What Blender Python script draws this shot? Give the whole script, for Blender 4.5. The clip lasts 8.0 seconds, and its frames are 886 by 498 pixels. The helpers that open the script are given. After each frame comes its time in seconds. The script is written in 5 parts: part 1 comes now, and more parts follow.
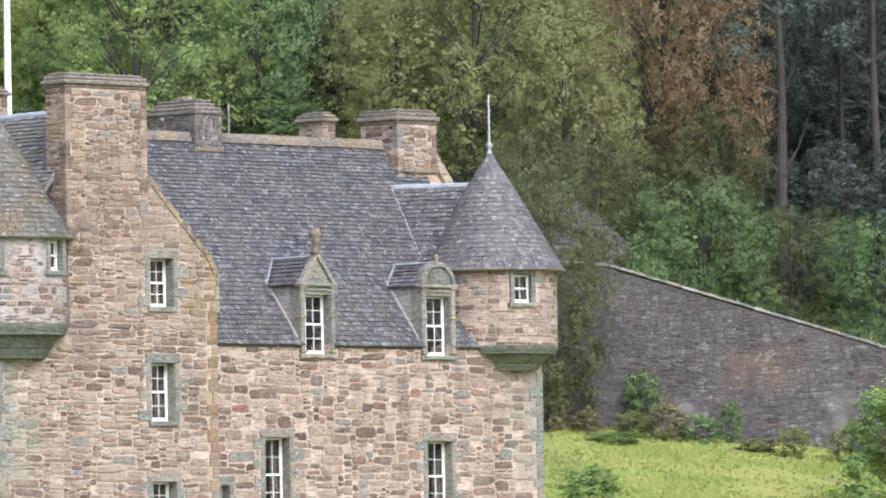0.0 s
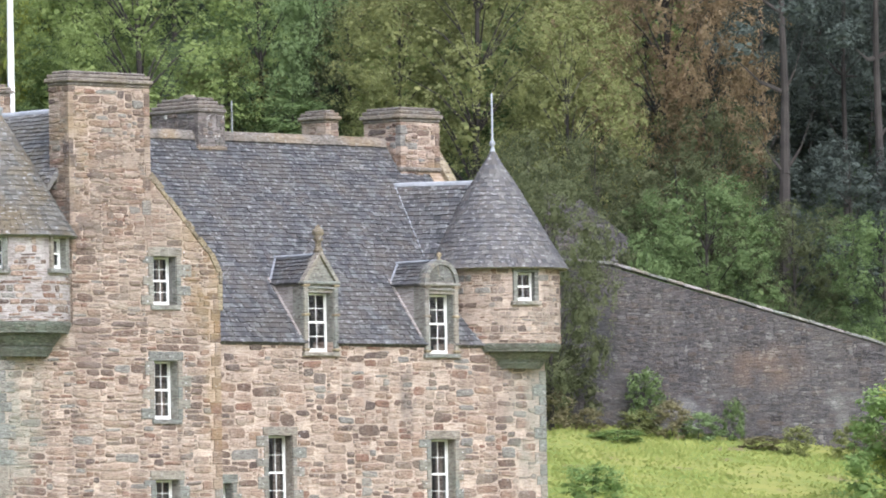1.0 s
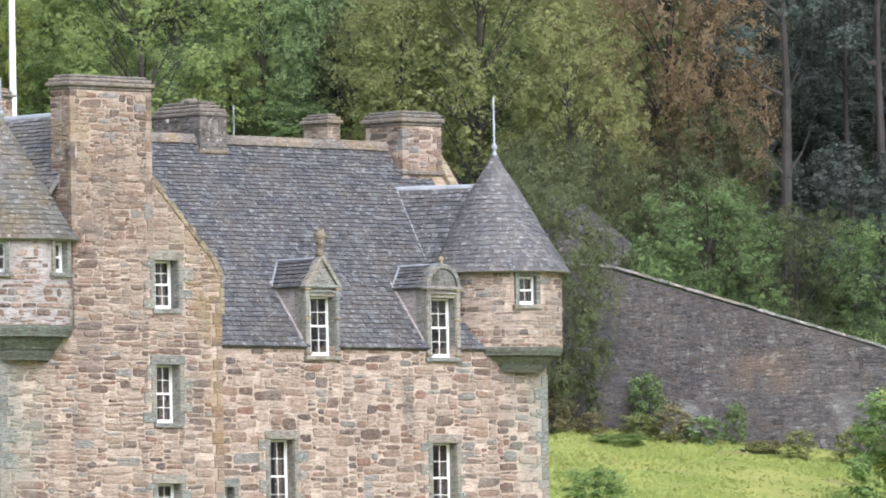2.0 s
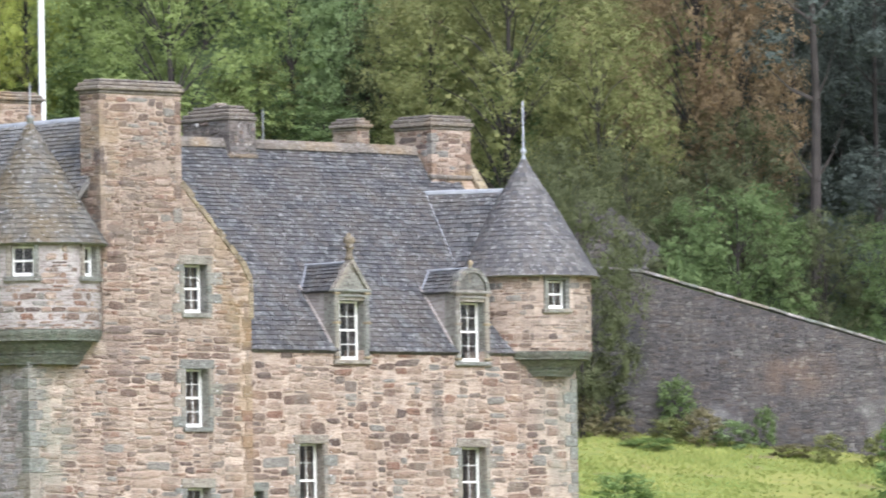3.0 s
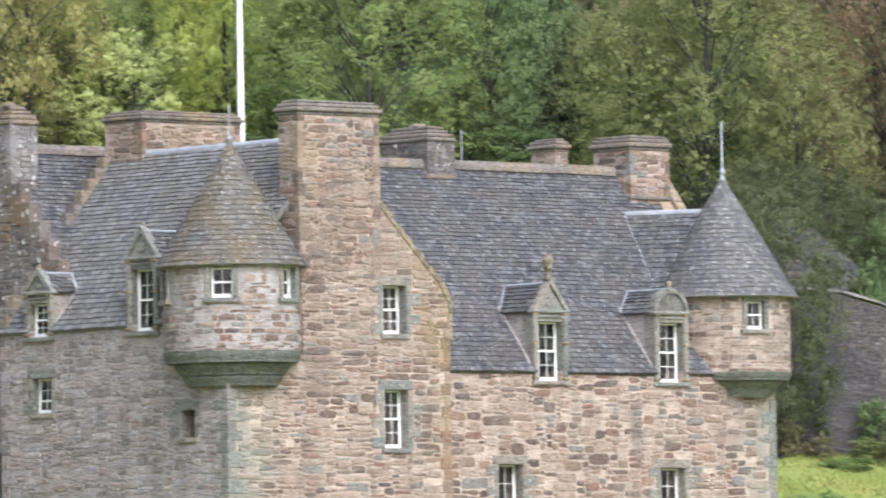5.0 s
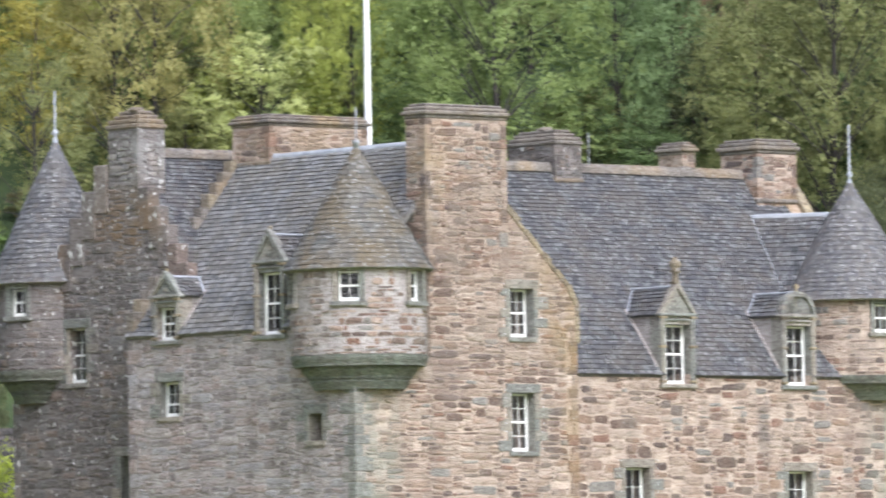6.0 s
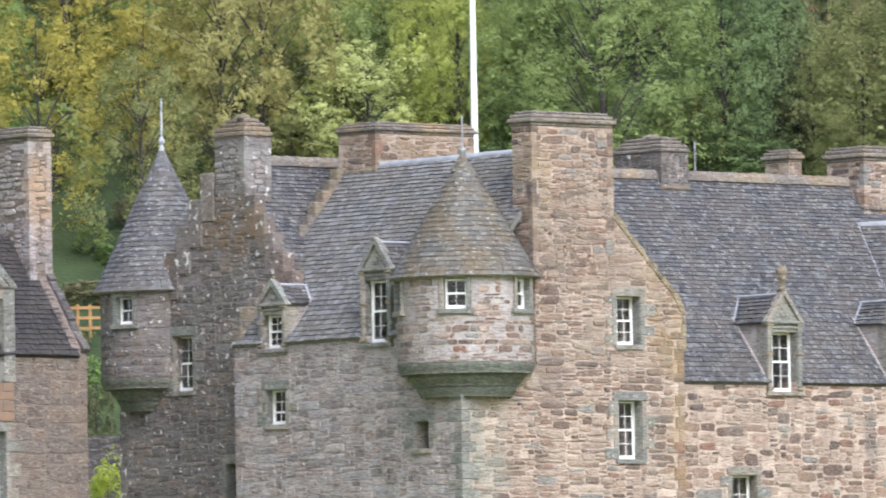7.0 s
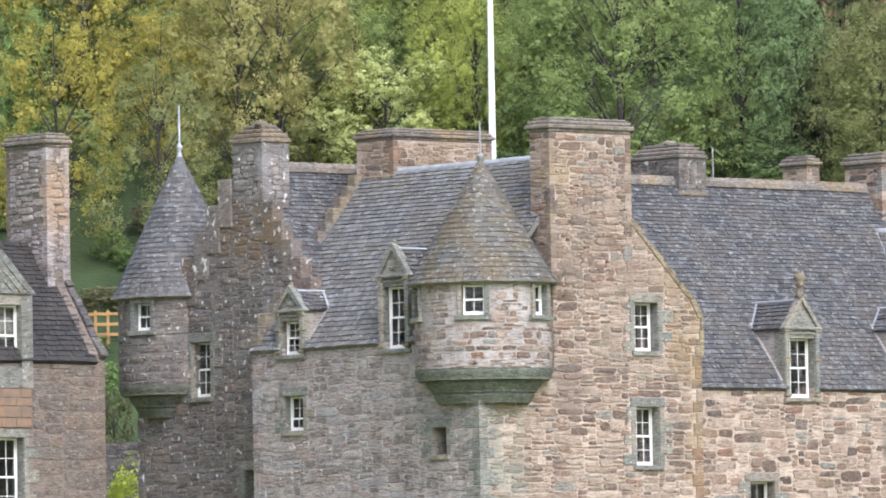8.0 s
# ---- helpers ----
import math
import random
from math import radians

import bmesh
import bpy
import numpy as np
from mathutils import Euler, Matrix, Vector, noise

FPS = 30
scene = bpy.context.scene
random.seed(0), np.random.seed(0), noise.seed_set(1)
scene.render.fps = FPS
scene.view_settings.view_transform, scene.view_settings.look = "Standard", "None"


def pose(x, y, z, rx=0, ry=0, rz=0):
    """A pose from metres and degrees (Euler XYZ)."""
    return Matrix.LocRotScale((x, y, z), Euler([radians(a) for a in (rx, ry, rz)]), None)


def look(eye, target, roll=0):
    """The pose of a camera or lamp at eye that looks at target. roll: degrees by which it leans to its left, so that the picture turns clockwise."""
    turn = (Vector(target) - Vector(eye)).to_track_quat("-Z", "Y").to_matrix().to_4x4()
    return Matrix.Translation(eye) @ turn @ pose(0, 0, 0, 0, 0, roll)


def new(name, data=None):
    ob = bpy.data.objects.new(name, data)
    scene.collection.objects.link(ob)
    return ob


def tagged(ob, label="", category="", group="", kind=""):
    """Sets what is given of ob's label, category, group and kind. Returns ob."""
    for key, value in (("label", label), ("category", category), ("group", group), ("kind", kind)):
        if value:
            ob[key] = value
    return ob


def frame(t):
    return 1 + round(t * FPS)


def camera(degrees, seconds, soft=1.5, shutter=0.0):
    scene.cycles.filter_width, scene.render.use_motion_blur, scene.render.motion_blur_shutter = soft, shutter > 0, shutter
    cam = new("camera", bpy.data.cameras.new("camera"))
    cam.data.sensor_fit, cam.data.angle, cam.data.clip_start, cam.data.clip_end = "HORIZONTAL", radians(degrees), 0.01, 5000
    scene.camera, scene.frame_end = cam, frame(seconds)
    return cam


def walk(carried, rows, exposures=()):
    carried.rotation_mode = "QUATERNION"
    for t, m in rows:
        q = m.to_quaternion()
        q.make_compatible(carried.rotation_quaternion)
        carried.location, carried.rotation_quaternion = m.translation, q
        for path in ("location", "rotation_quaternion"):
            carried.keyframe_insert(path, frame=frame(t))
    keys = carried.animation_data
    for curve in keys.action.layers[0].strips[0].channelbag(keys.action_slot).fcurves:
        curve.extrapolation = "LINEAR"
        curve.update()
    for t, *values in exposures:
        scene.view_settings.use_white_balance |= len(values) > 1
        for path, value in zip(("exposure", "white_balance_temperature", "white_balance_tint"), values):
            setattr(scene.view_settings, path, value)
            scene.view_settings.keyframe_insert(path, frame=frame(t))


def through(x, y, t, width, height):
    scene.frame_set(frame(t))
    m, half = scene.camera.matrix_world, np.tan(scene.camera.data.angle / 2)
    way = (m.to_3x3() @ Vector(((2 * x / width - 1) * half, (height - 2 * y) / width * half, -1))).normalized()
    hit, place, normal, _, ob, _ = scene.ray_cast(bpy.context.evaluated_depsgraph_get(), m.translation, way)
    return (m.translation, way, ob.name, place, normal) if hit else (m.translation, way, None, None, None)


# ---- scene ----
cam = camera(6.41, 8.0, soft=1.9, shutter=0.8)
EYE = (-181.63, -198.77, 1.61)
TURNS = [
    (0.0, -44.0115, 2.6432),
    (0.5, -44.0115, 2.6228),
    (1.0, -43.9890, 2.6292),
    (2.5, -43.9542, 2.6809),
    (3.0, -43.7639, 2.6899),
    (3.5, -43.3689, 2.7185),
    (4.0, -42.9246, 2.7787),
    (4.2, -42.8017, 2.7970),
    (5.3, -42.0706, 2.8826),
    (5.5, -41.8699, 2.8900),
    (6.0, -41.4009, 2.9040),
    (6.5, -40.9524, 2.9486),
    (7.0, -40.6289, 2.9727),
    (7.5, -40.5082, 3.0076),
    (8.0, -40.5000, 3.0200),
]
walk(cam, [(t, pose(*EYE, 90 + tilt, 0.95, turn)) for t, turn, tilt in TURNS], [(0.0, 1.05, 5850, 12)])

# ---- sky, sun, exposure ----
SUN_HIGH, SUN_FROM = 44.0, (-0.32, -0.947)
world = bpy.data.worlds.new("sky")
scene.world = world
world.use_nodes = True
wn = world.node_tree
sky = wn.nodes.new("ShaderNodeTexSky")
sky.sky_type, sky.sun_disc = "NISHITA", False
sky.sun_elevation, sky.sun_rotation = radians(SUN_HIGH), math.atan2(SUN_FROM[0], SUN_FROM[1])
sky.air_density, sky.dust_density = 1.0, 4.0
soften = wn.nodes.new("ShaderNodeHueSaturation")
soften.inputs["Saturation"].default_value = 0.45
wn.links.new(sky.outputs[0], soften.inputs["Color"])
wn.links.new(soften.outputs[0], wn.nodes["Background"].inputs[0])
wn.nodes["Background"].inputs[1].default_value = 0.15
sun = new("sun", bpy.data.lights.new("sun", "SUN"))
sun.data.energy, sun.data.angle, sun.data.color = 1.0, radians(30), (1.0, 0.965, 0.92)
sun.matrix_world = look((SUN_FROM[0] * 100, SUN_FROM[1] * 100, 100 * math.tan(radians(SUN_HIGH))), (0, 0, 0))

RNG = random.Random(7)


# ---- materials ----
class Nodes:
    """Short hand for building a node material."""

    def __init__(self, name, rough=0.9, metal=0.0):
        self.m = bpy.data.materials.new(name)
        self.m.use_nodes = True
        self.t = self.m.node_tree
        self.b = self.t.nodes["Principled BSDF"]
        self.b.inputs["Roughness"].default_value = rough
        self.b.inputs["Metallic"].default_value = metal
        self.b.inputs["Specular IOR Level"].default_value = 0.25

    def put(self, kind, **kw):
        n = self.t.nodes.new(kind)
        for k, v in kw.items():
            n.inputs[k.replace("_", " ")].default_value = v
        return n

    def link(self, a, b):
        self.t.links.new(a, b)

    def place(self):
        g = self.put("ShaderNodeNewGeometry")
        return g.outputs["Position"]

    def noise(self, scale, detail=3.0, stretch=None):
        n = self.put("ShaderNodeTexNoise", Scale=scale, Detail=detail)
        src = self.place()
        if stretch:
            v = self.put("ShaderNodeMapping", Scale=stretch)
            self.link(src, v.inputs[0])
            src = v.outputs[0]
        self.link(src, n.inputs["Vector"])
        return n.outputs["Fac"]

    def ramp(self, fac, stops, step=False):
        r = self.put("ShaderNodeValToRGB")
        el = r.color_ramp.elements
        while len(el) < len(stops):
            el.new(0.5)
        for e, (p, c) in zip(el, stops):
            e.position, e.color = p, (*c, 1)
        if step:
            r.color_ramp.interpolation = "CONSTANT"
        self.link(fac, r.inputs[0])
        return r.outputs[0]

    def mix(self, fac, a, b, how="MIX"):
        n = self.t.nodes.new("ShaderNodeMix")
        n.data_type, n.blend_type = "RGBA", how
        for sock, v in ((n.inputs[0], fac), (n.inputs[6], a), (n.inputs[7], b)):
            if hasattr(v, "links"):
                self.link(v, sock)
            else:
                sock.default_value = v if not isinstance(v, tuple) else (*v, 1)
        return n.outputs[2]

    def window(self, fac, lo, hi, top=1.0):
        n = self.put("ShaderNodeMapRange")
        n.inputs[1].default_value, n.inputs[2].default_value = lo, hi
        n.inputs[4].default_value = top
        self.link(fac, n.inputs[0])
        return n.outputs[0]

    def piece(self):
        """A random number for each loose piece."""
        g, o = self.put("ShaderNodeNewGeometry"), self.put("ShaderNodeObjectInfo")
        a = self.t.nodes.new("ShaderNodeMath")
        a.operation = "ADD"
        self.link(g.outputs["Random Per Island"], a.inputs[0])
        self.link(o.outputs["Random"], a.inputs[1])
        f = self.t.nodes.new("ShaderNodeMath")
        f.operation = "FRACT"
        self.link(a.outputs[0], f.inputs[0])
        return f.outputs[0]

    def stain(self, colour, centre, reach, tint, amount, grain=1.1):
        """A ragged patch of colour round a place, for weathering and for painted shade."""
        away = self.t.nodes.new("ShaderNodeVectorMath")
        away.operation = "SUBTRACT"
        away.inputs[1].default_value = centre
        self.link(self.place(), away.inputs[0])
        part_of = self.t.nodes.new("ShaderNodeVectorMath")
        part_of.operation = "DIVIDE"
        part_of.inputs[1].default_value = reach
        self.link(away.outputs[0], part_of.inputs[0])
        size = self.t.nodes.new("ShaderNodeVectorMath")
        size.operation = "LENGTH"
        self.link(part_of.outputs[0], size.inputs[0])
        near = self.window(size.outputs["Value"], 1.0, 0.45, amount)
        ragged = self.t.nodes.new("ShaderNodeMath")
        ragged.operation = "MULTIPLY"
        self.link(near, ragged.inputs[0])
        self.link(self.window(self.noise(grain, 5), 0.36, 0.58), ragged.inputs[1])
        return self.mix(ragged.outputs[0], colour, tint)

    def bump(self, fac, strength, distance=0.02):
        n = self.put("ShaderNodeBump", Strength=strength, Distance=distance)
        self.link(fac, n.inputs["Height"])
        self.link(n.outputs[0], self.b.inputs["Normal"])

    def done(self, colour):
        self.link(colour, self.b.inputs["Base Color"]) if hasattr(colour, "links") else None
        return self.m


# lichen, algae and duller patches on the warm walls: centre, reach, colour, amount
OCHRE, ALGAE, DULL_BROWN = (0.32, 0.225, 0.11), (0.3, 0.32, 0.27), (0.21, 0.165, 0.145)
WALL_TINTS = [
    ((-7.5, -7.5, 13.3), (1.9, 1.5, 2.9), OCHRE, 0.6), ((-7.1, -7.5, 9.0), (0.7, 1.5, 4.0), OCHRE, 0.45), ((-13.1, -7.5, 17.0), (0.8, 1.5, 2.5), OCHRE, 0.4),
    ((-15.9, -7.5, 8.0), (1.5, 1.5, 3.5), ALGAE, 0.55), ((-2.5, 0.0, 10.6), (4.5, 1.5, 1.5), DULL_BROWN, 0.5), ((13.4, 0.0, 9.4), (2.2, 1.5, 1.6), DULL_BROWN, 0.65),
    ((8.7, 0.0, 9.3), (0.5, 1.5, 2.0), (0.13, 0.12, 0.115), 0.7), ((14.6, 0.0, 8.2), (1.3, 1.5, 3.0), ALGAE, 0.5), ((-12.5, -7.5, 10.4), (1.2, 1.5, 1.6), DULL_BROWN, 0.6),
    # broad grey-brown patches that dull the south-east turret and upper tower gable
    ((14.0, -0.6, 12.3), (2.6, 2.2, 1.6), (0.3, 0.25, 0.215), 0.6), ((-10.5, -7.5, 14.2), (3.8, 1.5, 4.2), (0.26, 0.21, 0.17), 0.55),
    ((-9.8, 2.0, 18.3), (3.2, 1.6, 1.5), (0.29, 0.215, 0.14), 0.65),
    # ochre by the east chimney, grey over the south-west turret's west side
    ((14.9, 5.0, 17.3), (1.2, 2.5, 0.5), OCHRE, 0.6), ((-17.2, -6.2, 12.4), (1.6, 2.0, 2.0), (0.28, 0.255, 0.235), 0.9),
]


GARDEN_STAINS_AND_SHADE = [
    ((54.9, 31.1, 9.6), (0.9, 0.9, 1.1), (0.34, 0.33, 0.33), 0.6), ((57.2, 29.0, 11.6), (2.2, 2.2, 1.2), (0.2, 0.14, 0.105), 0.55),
    # near-black patch at the tree end: damp, with tree shade painted in
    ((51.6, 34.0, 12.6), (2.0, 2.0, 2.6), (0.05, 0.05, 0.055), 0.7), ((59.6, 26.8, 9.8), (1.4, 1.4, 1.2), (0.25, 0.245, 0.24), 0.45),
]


def stone_material(name, palette, lichen, amount, patch, stains=(), spots=6.5):
    k = Nodes(name, 0.92)
    step = 1.0 / len(palette)
    c = k.ramp(k.piece(), [(i * step, p) for i, p in enumerate(palette)], True)
    c = k.mix(k.window(k.noise(2.4, 6), 0.36, 0.68, 0.6), c, k.mix(1.0, c, (0.6, 0.55, 0.53), "MULTIPLY"))
    c = k.mix(k.window(k.noise(0.55, 4), 0.48, 0.68, amount), c, lichen)
    c = k.mix(k.window(k.noise(0.9, 5, (1.6, 1.6, 0.22)), 0.48, 0.72, 0.5), c, (0.15, 0.135, 0.125))
    c = k.mix(k.window(k.noise(0.35, 5), 0.5, 0.7, 0.4), c, k.mix(1.0, c, (0.7, 0.68, 0.68), "MULTIPLY"))
    c = k.mix(k.window(k.noise(8.0, 5, (0.5, 0.5, 2.6)), 0.5, 0.62, 0.7), c, k.mix(1.0, c, (0.46, 0.42, 0.4), "MULTIPLY"))
    c = k.mix(k.window(k.noise(11.0, 4, (0.6, 0.6, 1.6)), 0.55, 0.7, 0.4), c, k.mix(0.5, c, (0.62, 0.56, 0.48)))
    for centre, reach, tint, much in stains:
        c = k.stain(c, centre, reach, tint, much)
    c = k.mix(k.window(k.noise(spots, 5), 0.61, 0.66, patch), c, (0.6, 0.585, 0.56))
    k.bump(k.noise(14, 6, (0.7, 0.7, 2.2)), 1.0, 0.06)
    return k.done(c)


def mortar_material(name, light, dark, stains=()):
    k = Nodes(name, 0.95)
    c = k.mix(k.window(k.noise(1.1, 5), 0.35, 0.65), light, dark)
    c = k.mix(k.window(k.noise(7, 6, (0.7, 0.7, 1.8)), 0.46, 0.7, 0.55), c, tuple(0.55 * v for v in dark))
    c = k.mix(k.window(k.noise(0.8, 4, (1.6, 1.6, 0.25)), 0.48, 0.72, 0.45), c, (0.16, 0.145, 0.135))
    c = k.mix(k.window(k.noise(4.0, 5, (0.5, 0.5, 4.5)), 0.52, 0.64, 0.75), c, k.mix(1.0, c, (0.5, 0.43, 0.39), "MULTIPLY"))
    for centre, reach, tint, much in stains:
        c = k.stain(c, centre, reach, tint, much * 0.8)
    k.bump(k.noise(14, 6, (0.7, 0.7, 2.2)), 1.0, 0.06)
    return k.done(c)


def slate_material(name, palette, moss, amount, stains=(), fleck=0.55):
    k = Nodes(name, 0.6)
    step = 1.0 / len(palette)
    c = k.ramp(k.piece(), [(i * step, p) for i, p in enumerate(palette)], True)
    c = k.mix(k.window(k.noise(1.0, 5), 0.42, 0.66, amount), c, moss)
    c = k.mix(k.window(k.noise(6.0, 5), 0.5, 0.8, 0.5), c, (0.05, 0.05, 0.055))
    for centre, reach, tint, much in stains:
        c = k.stain(c, centre, reach, tint, much)
    c = k.mix(k.window(k.noise(7, 5, (0.8, 0.8, 2.0)), 0.59, 0.65, fleck), c, (0.39, 0.39, 0.395))
    k.bump(k.noise(25, 4), 0.4, 0.02)
    return k.done(c)


def plain_material(name, a, b, scale=4.0, rough=0.8, metal=0.0, relief=0.3):
    k = Nodes(name, rough, metal)
    c = k.mix(k.window(k.noise(scale, 5), 0.35, 0.68), a, b)
    c = k.mix(k.window(k.noise(scale * 6, 3), 0.5, 0.8, 0.35), c, tuple(0.6 * v for v in b))
    k.bump(k.noise(scale * 8, 4), relief, 0.02)
    return k.done(c)


def leaf_material(name, palette, through=0.4, gain=2.0, grey=0.2, haze=1.0):
    k = Nodes(name, 0.8)
    k.b.inputs["Specular IOR Level"].default_value = 0.08
    lum = sum(palette[1]) / 3
    # air haze, painted into the leaf colours as a blue-green lift
    haze *= min(1.0, lum * gain / 0.22)
    palette = [tuple(gain * ((0.75 - grey) * v + 0.25 * m + grey * lum) + haze * t for v, m, t in zip(p, palette[1], (0.012, 0.026, 0.046))) for p in palette]
    step = 1.0 / (len(palette) - 1)
    c = k.ramp(k.piece(), [(i * step, p) for i, p in enumerate(palette)])
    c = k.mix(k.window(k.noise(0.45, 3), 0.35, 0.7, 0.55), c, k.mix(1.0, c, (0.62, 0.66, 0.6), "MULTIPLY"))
    k.done(c)
    tr = k.put("ShaderNodeBsdfTranslucent")
    k.link(c, tr.inputs[0])
    mx = k.put("ShaderNodeMixShader")
    mx.inputs[0].default_value = through
    k.link(k.b.outputs[0], mx.inputs[1])
    k.link(tr.outputs[0], mx.inputs[2])
    k.link(mx.outputs[0], k.t.nodes["Material Output"].inputs[0])
    return k.m


WARM = stone_material("warm_rubble", [(0.289, 0.194, 0.148), (0.175, 0.128, 0.105), (0.41, 0.318, 0.259), (0.262, 0.159, 0.12), (0.454, 0.362, 0.296), (0.14, 0.106, 0.0957), (0.402, 0.314, 0.254),
                      (0.323, 0.238, 0.191), (0.21, 0.15, 0.124), (0.402, 0.3, 0.239), (0.262, 0.252, 0.235), (0.42, 0.34, 0.282), (0.315, 0.221, 0.163), (0.175, 0.123, 0.1)], (0.4, 0.36, 0.3), 0.35, 0.2, WALL_TINTS)
GREY = stone_material("grey_rubble", [(0.404, 0.356, 0.346), (0.278, 0.247, 0.245), (0.463, 0.411, 0.397), (0.345, 0.322, 0.33), (0.404, 0.374, 0.37),
                      (0.256, 0.229, 0.225), (0.404, 0.337, 0.314), (0.374, 0.359, 0.37), (0.352, 0.292, 0.274)], (0.37, 0.36, 0.345), 0.4, 0.5, [((-21.6, 7.8, 17.4), (0.8, 0.9, 2.0), (0.36, 0.22, 0.1), 0.6)])
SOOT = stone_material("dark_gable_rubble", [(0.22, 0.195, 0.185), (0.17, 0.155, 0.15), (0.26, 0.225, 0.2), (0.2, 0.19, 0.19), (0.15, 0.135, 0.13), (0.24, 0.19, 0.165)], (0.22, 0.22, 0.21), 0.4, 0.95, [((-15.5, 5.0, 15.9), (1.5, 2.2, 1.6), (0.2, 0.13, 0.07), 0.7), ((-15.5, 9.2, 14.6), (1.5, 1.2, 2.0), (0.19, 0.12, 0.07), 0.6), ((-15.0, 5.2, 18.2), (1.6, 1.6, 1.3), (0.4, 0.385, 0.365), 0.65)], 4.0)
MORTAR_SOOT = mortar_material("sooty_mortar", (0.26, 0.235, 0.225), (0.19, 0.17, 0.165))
DARK = stone_material("garden_rubble", [(0.09, 0.085, 0.092), (0.115, 0.105, 0.107), (0.068, 0.064, 0.07), (0.14, 0.132, 0.134), (0.1, 0.088, 0.087), (0.125, 0.106, 0.098), (0.08, 0.075, 0.081)], (0.16, 0.155, 0.155), 0.5, 0.15, GARDEN_STAINS_AND_SHADE, 2.2)
MORTAR = mortar_material("peach_mortar", (0.58, 0.472, 0.392), (0.43, 0.34, 0.282), WALL_TINTS)
MORTAR_GREY = mortar_material("weathered_mortar", (0.45, 0.41, 0.395), (0.36, 0.325, 0.31))
MORTAR_DARK = mortar_material("garden_mortar", (0.12, 0.112, 0.115), (0.08, 0.074, 0.078), GARDEN_STAINS_AND_SHADE)
DRESSED = stone_material("green_dressed_stone", [(0.25, 0.255, 0.235), (0.3, 0.29, 0.26), (0.22, 0.225, 0.21), (0.33, 0.3, 0.255)], (0.22, 0.25, 0.22), 0.55, 0.3)
CORBEL = stone_material("mossy_corbel_stone", [(0.17, 0.185, 0.16), (0.2, 0.21, 0.18), (0.15, 0.165, 0.145)], (0.13, 0.165, 0.13), 0.6, 0.1)
WINGSTONE = stone_material("brown_wing_stone", [(0.2, 0.155, 0.13), (0.16, 0.13, 0.115), (0.23, 0.18, 0.15), (0.18, 0.15, 0.135), (0.22, 0.165, 0.13)], (0.2, 0.17, 0.14), 0.4, 0.2)
SLATE_WING = slate_material("dark_brown_slate", [(0.0403, 0.0374, 0.0389), (0.0324, 0.0302, 0.0317), (0.049, 0.0446, 0.0439), (0.0367, 0.0338, 0.0324)], (0.064, 0.054, 0.045), 0.4, fleck=0.1)
MORTAR_WING = mortar_material("brown_mortar", (0.24, 0.195, 0.17), (0.18, 0.15, 0.13))
CAPSTONE = stone_material("cap_stone", [(0.25, 0.22, 0.19), (0.21, 0.19, 0.17)], (0.36, 0.24, 0.1), 0.45, 0.25)
SKEW = stone_material("lichened_skew_stone", [(0.3, 0.25, 0.18), (0.26, 0.22, 0.16), (0.36, 0.3, 0.2)], (0.31, 0.25, 0.13), 0.5, 0.3)
SLATE = slate_material("blue_grey_slate", [(0.0644, 0.0653, 0.0718), (0.0828, 0.0828, 0.0883), (0.0506, 0.0515, 0.0552), (0.106, 0.106, 0.11), (0.0874, 0.081, 0.08), (0.138, 0.14, 0.145), (0.0754, 0.0754, 0.081), (0.092, 0.092, 0.0994)], (0.125, 0.107, 0.09), 0.5)
SLATE_MOSS = slate_material("mossy_slate", [(0.12, 0.11, 0.097), (0.1, 0.093, 0.082), (0.14, 0.13, 0.113), (0.11, 0.108, 0.1), (0.155, 0.148, 0.135)], (0.14, 0.108, 0.064), 0.75)
SLATE_T = slate_material("weathered_grey_slate", [(0.13, 0.13, 0.135), (0.155, 0.155, 0.158), (0.105, 0.105, 0.11), (0.18, 0.18, 0.182), (0.145, 0.14, 0.132), (0.21, 0.21, 0.21), (0.12, 0.118, 0.12)], (0.15, 0.13, 0.1), 0.4,
                         [((-13.6, -4.5, 15.8), (3.4, 4.2, 3.2), (0.135, 0.115, 0.085), 0.75)])
SLATE_SPIRE = slate_material("dark_spire_slate", [(0.106, 0.104, 0.11), (0.125, 0.122, 0.125), (0.0875, 0.085, 0.09), (0.15, 0.147, 0.15), (0.112, 0.103, 0.1)], (0.115, 0.1, 0.085), 0.4)
SLATE_TOWER = slate_material("mottled_slate", [(0.115, 0.11, 0.115), (0.135, 0.13, 0.13), (0.095, 0.093, 0.098), (0.16, 0.155, 0.15), (0.125, 0.115, 0.11), (0.105, 0.1, 0.1)], (0.2, 0.17, 0.15), 0.12)
RIDGE = plain_material("ridge_stone", (0.26, 0.225, 0.195), (0.17, 0.14, 0.11), 3.0, 0.9)
LEAD = plain_material("weathered_lead", (0.42, 0.43, 0.47), (0.28, 0.3, 0.33), 2.0, 0.5, 0.0)
PAINT = plain_material("white_window_paint", (0.82, 0.82, 0.8), (0.74, 0.74, 0.71), 3.0, 0.45, 0.0, 0.05)
POLE = plain_material("white_pole_paint", (0.85, 0.85, 0.86), (0.78, 0.78, 0.8), 1.0, 0.4, 0.0, 0.02)
METAL = plain_material("grey_metal", (0.35, 0.36, 0.37), (0.25, 0.26, 0.27), 5.0, 0.5, 0.6, 0.1)
gr = Nodes("meadow_and_shaded_wood_floor", 0.95)
gc = gr.mix(gr.window(gr.noise(0.16, 5), 0.38, 0.62), (0.165, 0.22, 0.045), (0.28, 0.28, 0.08))
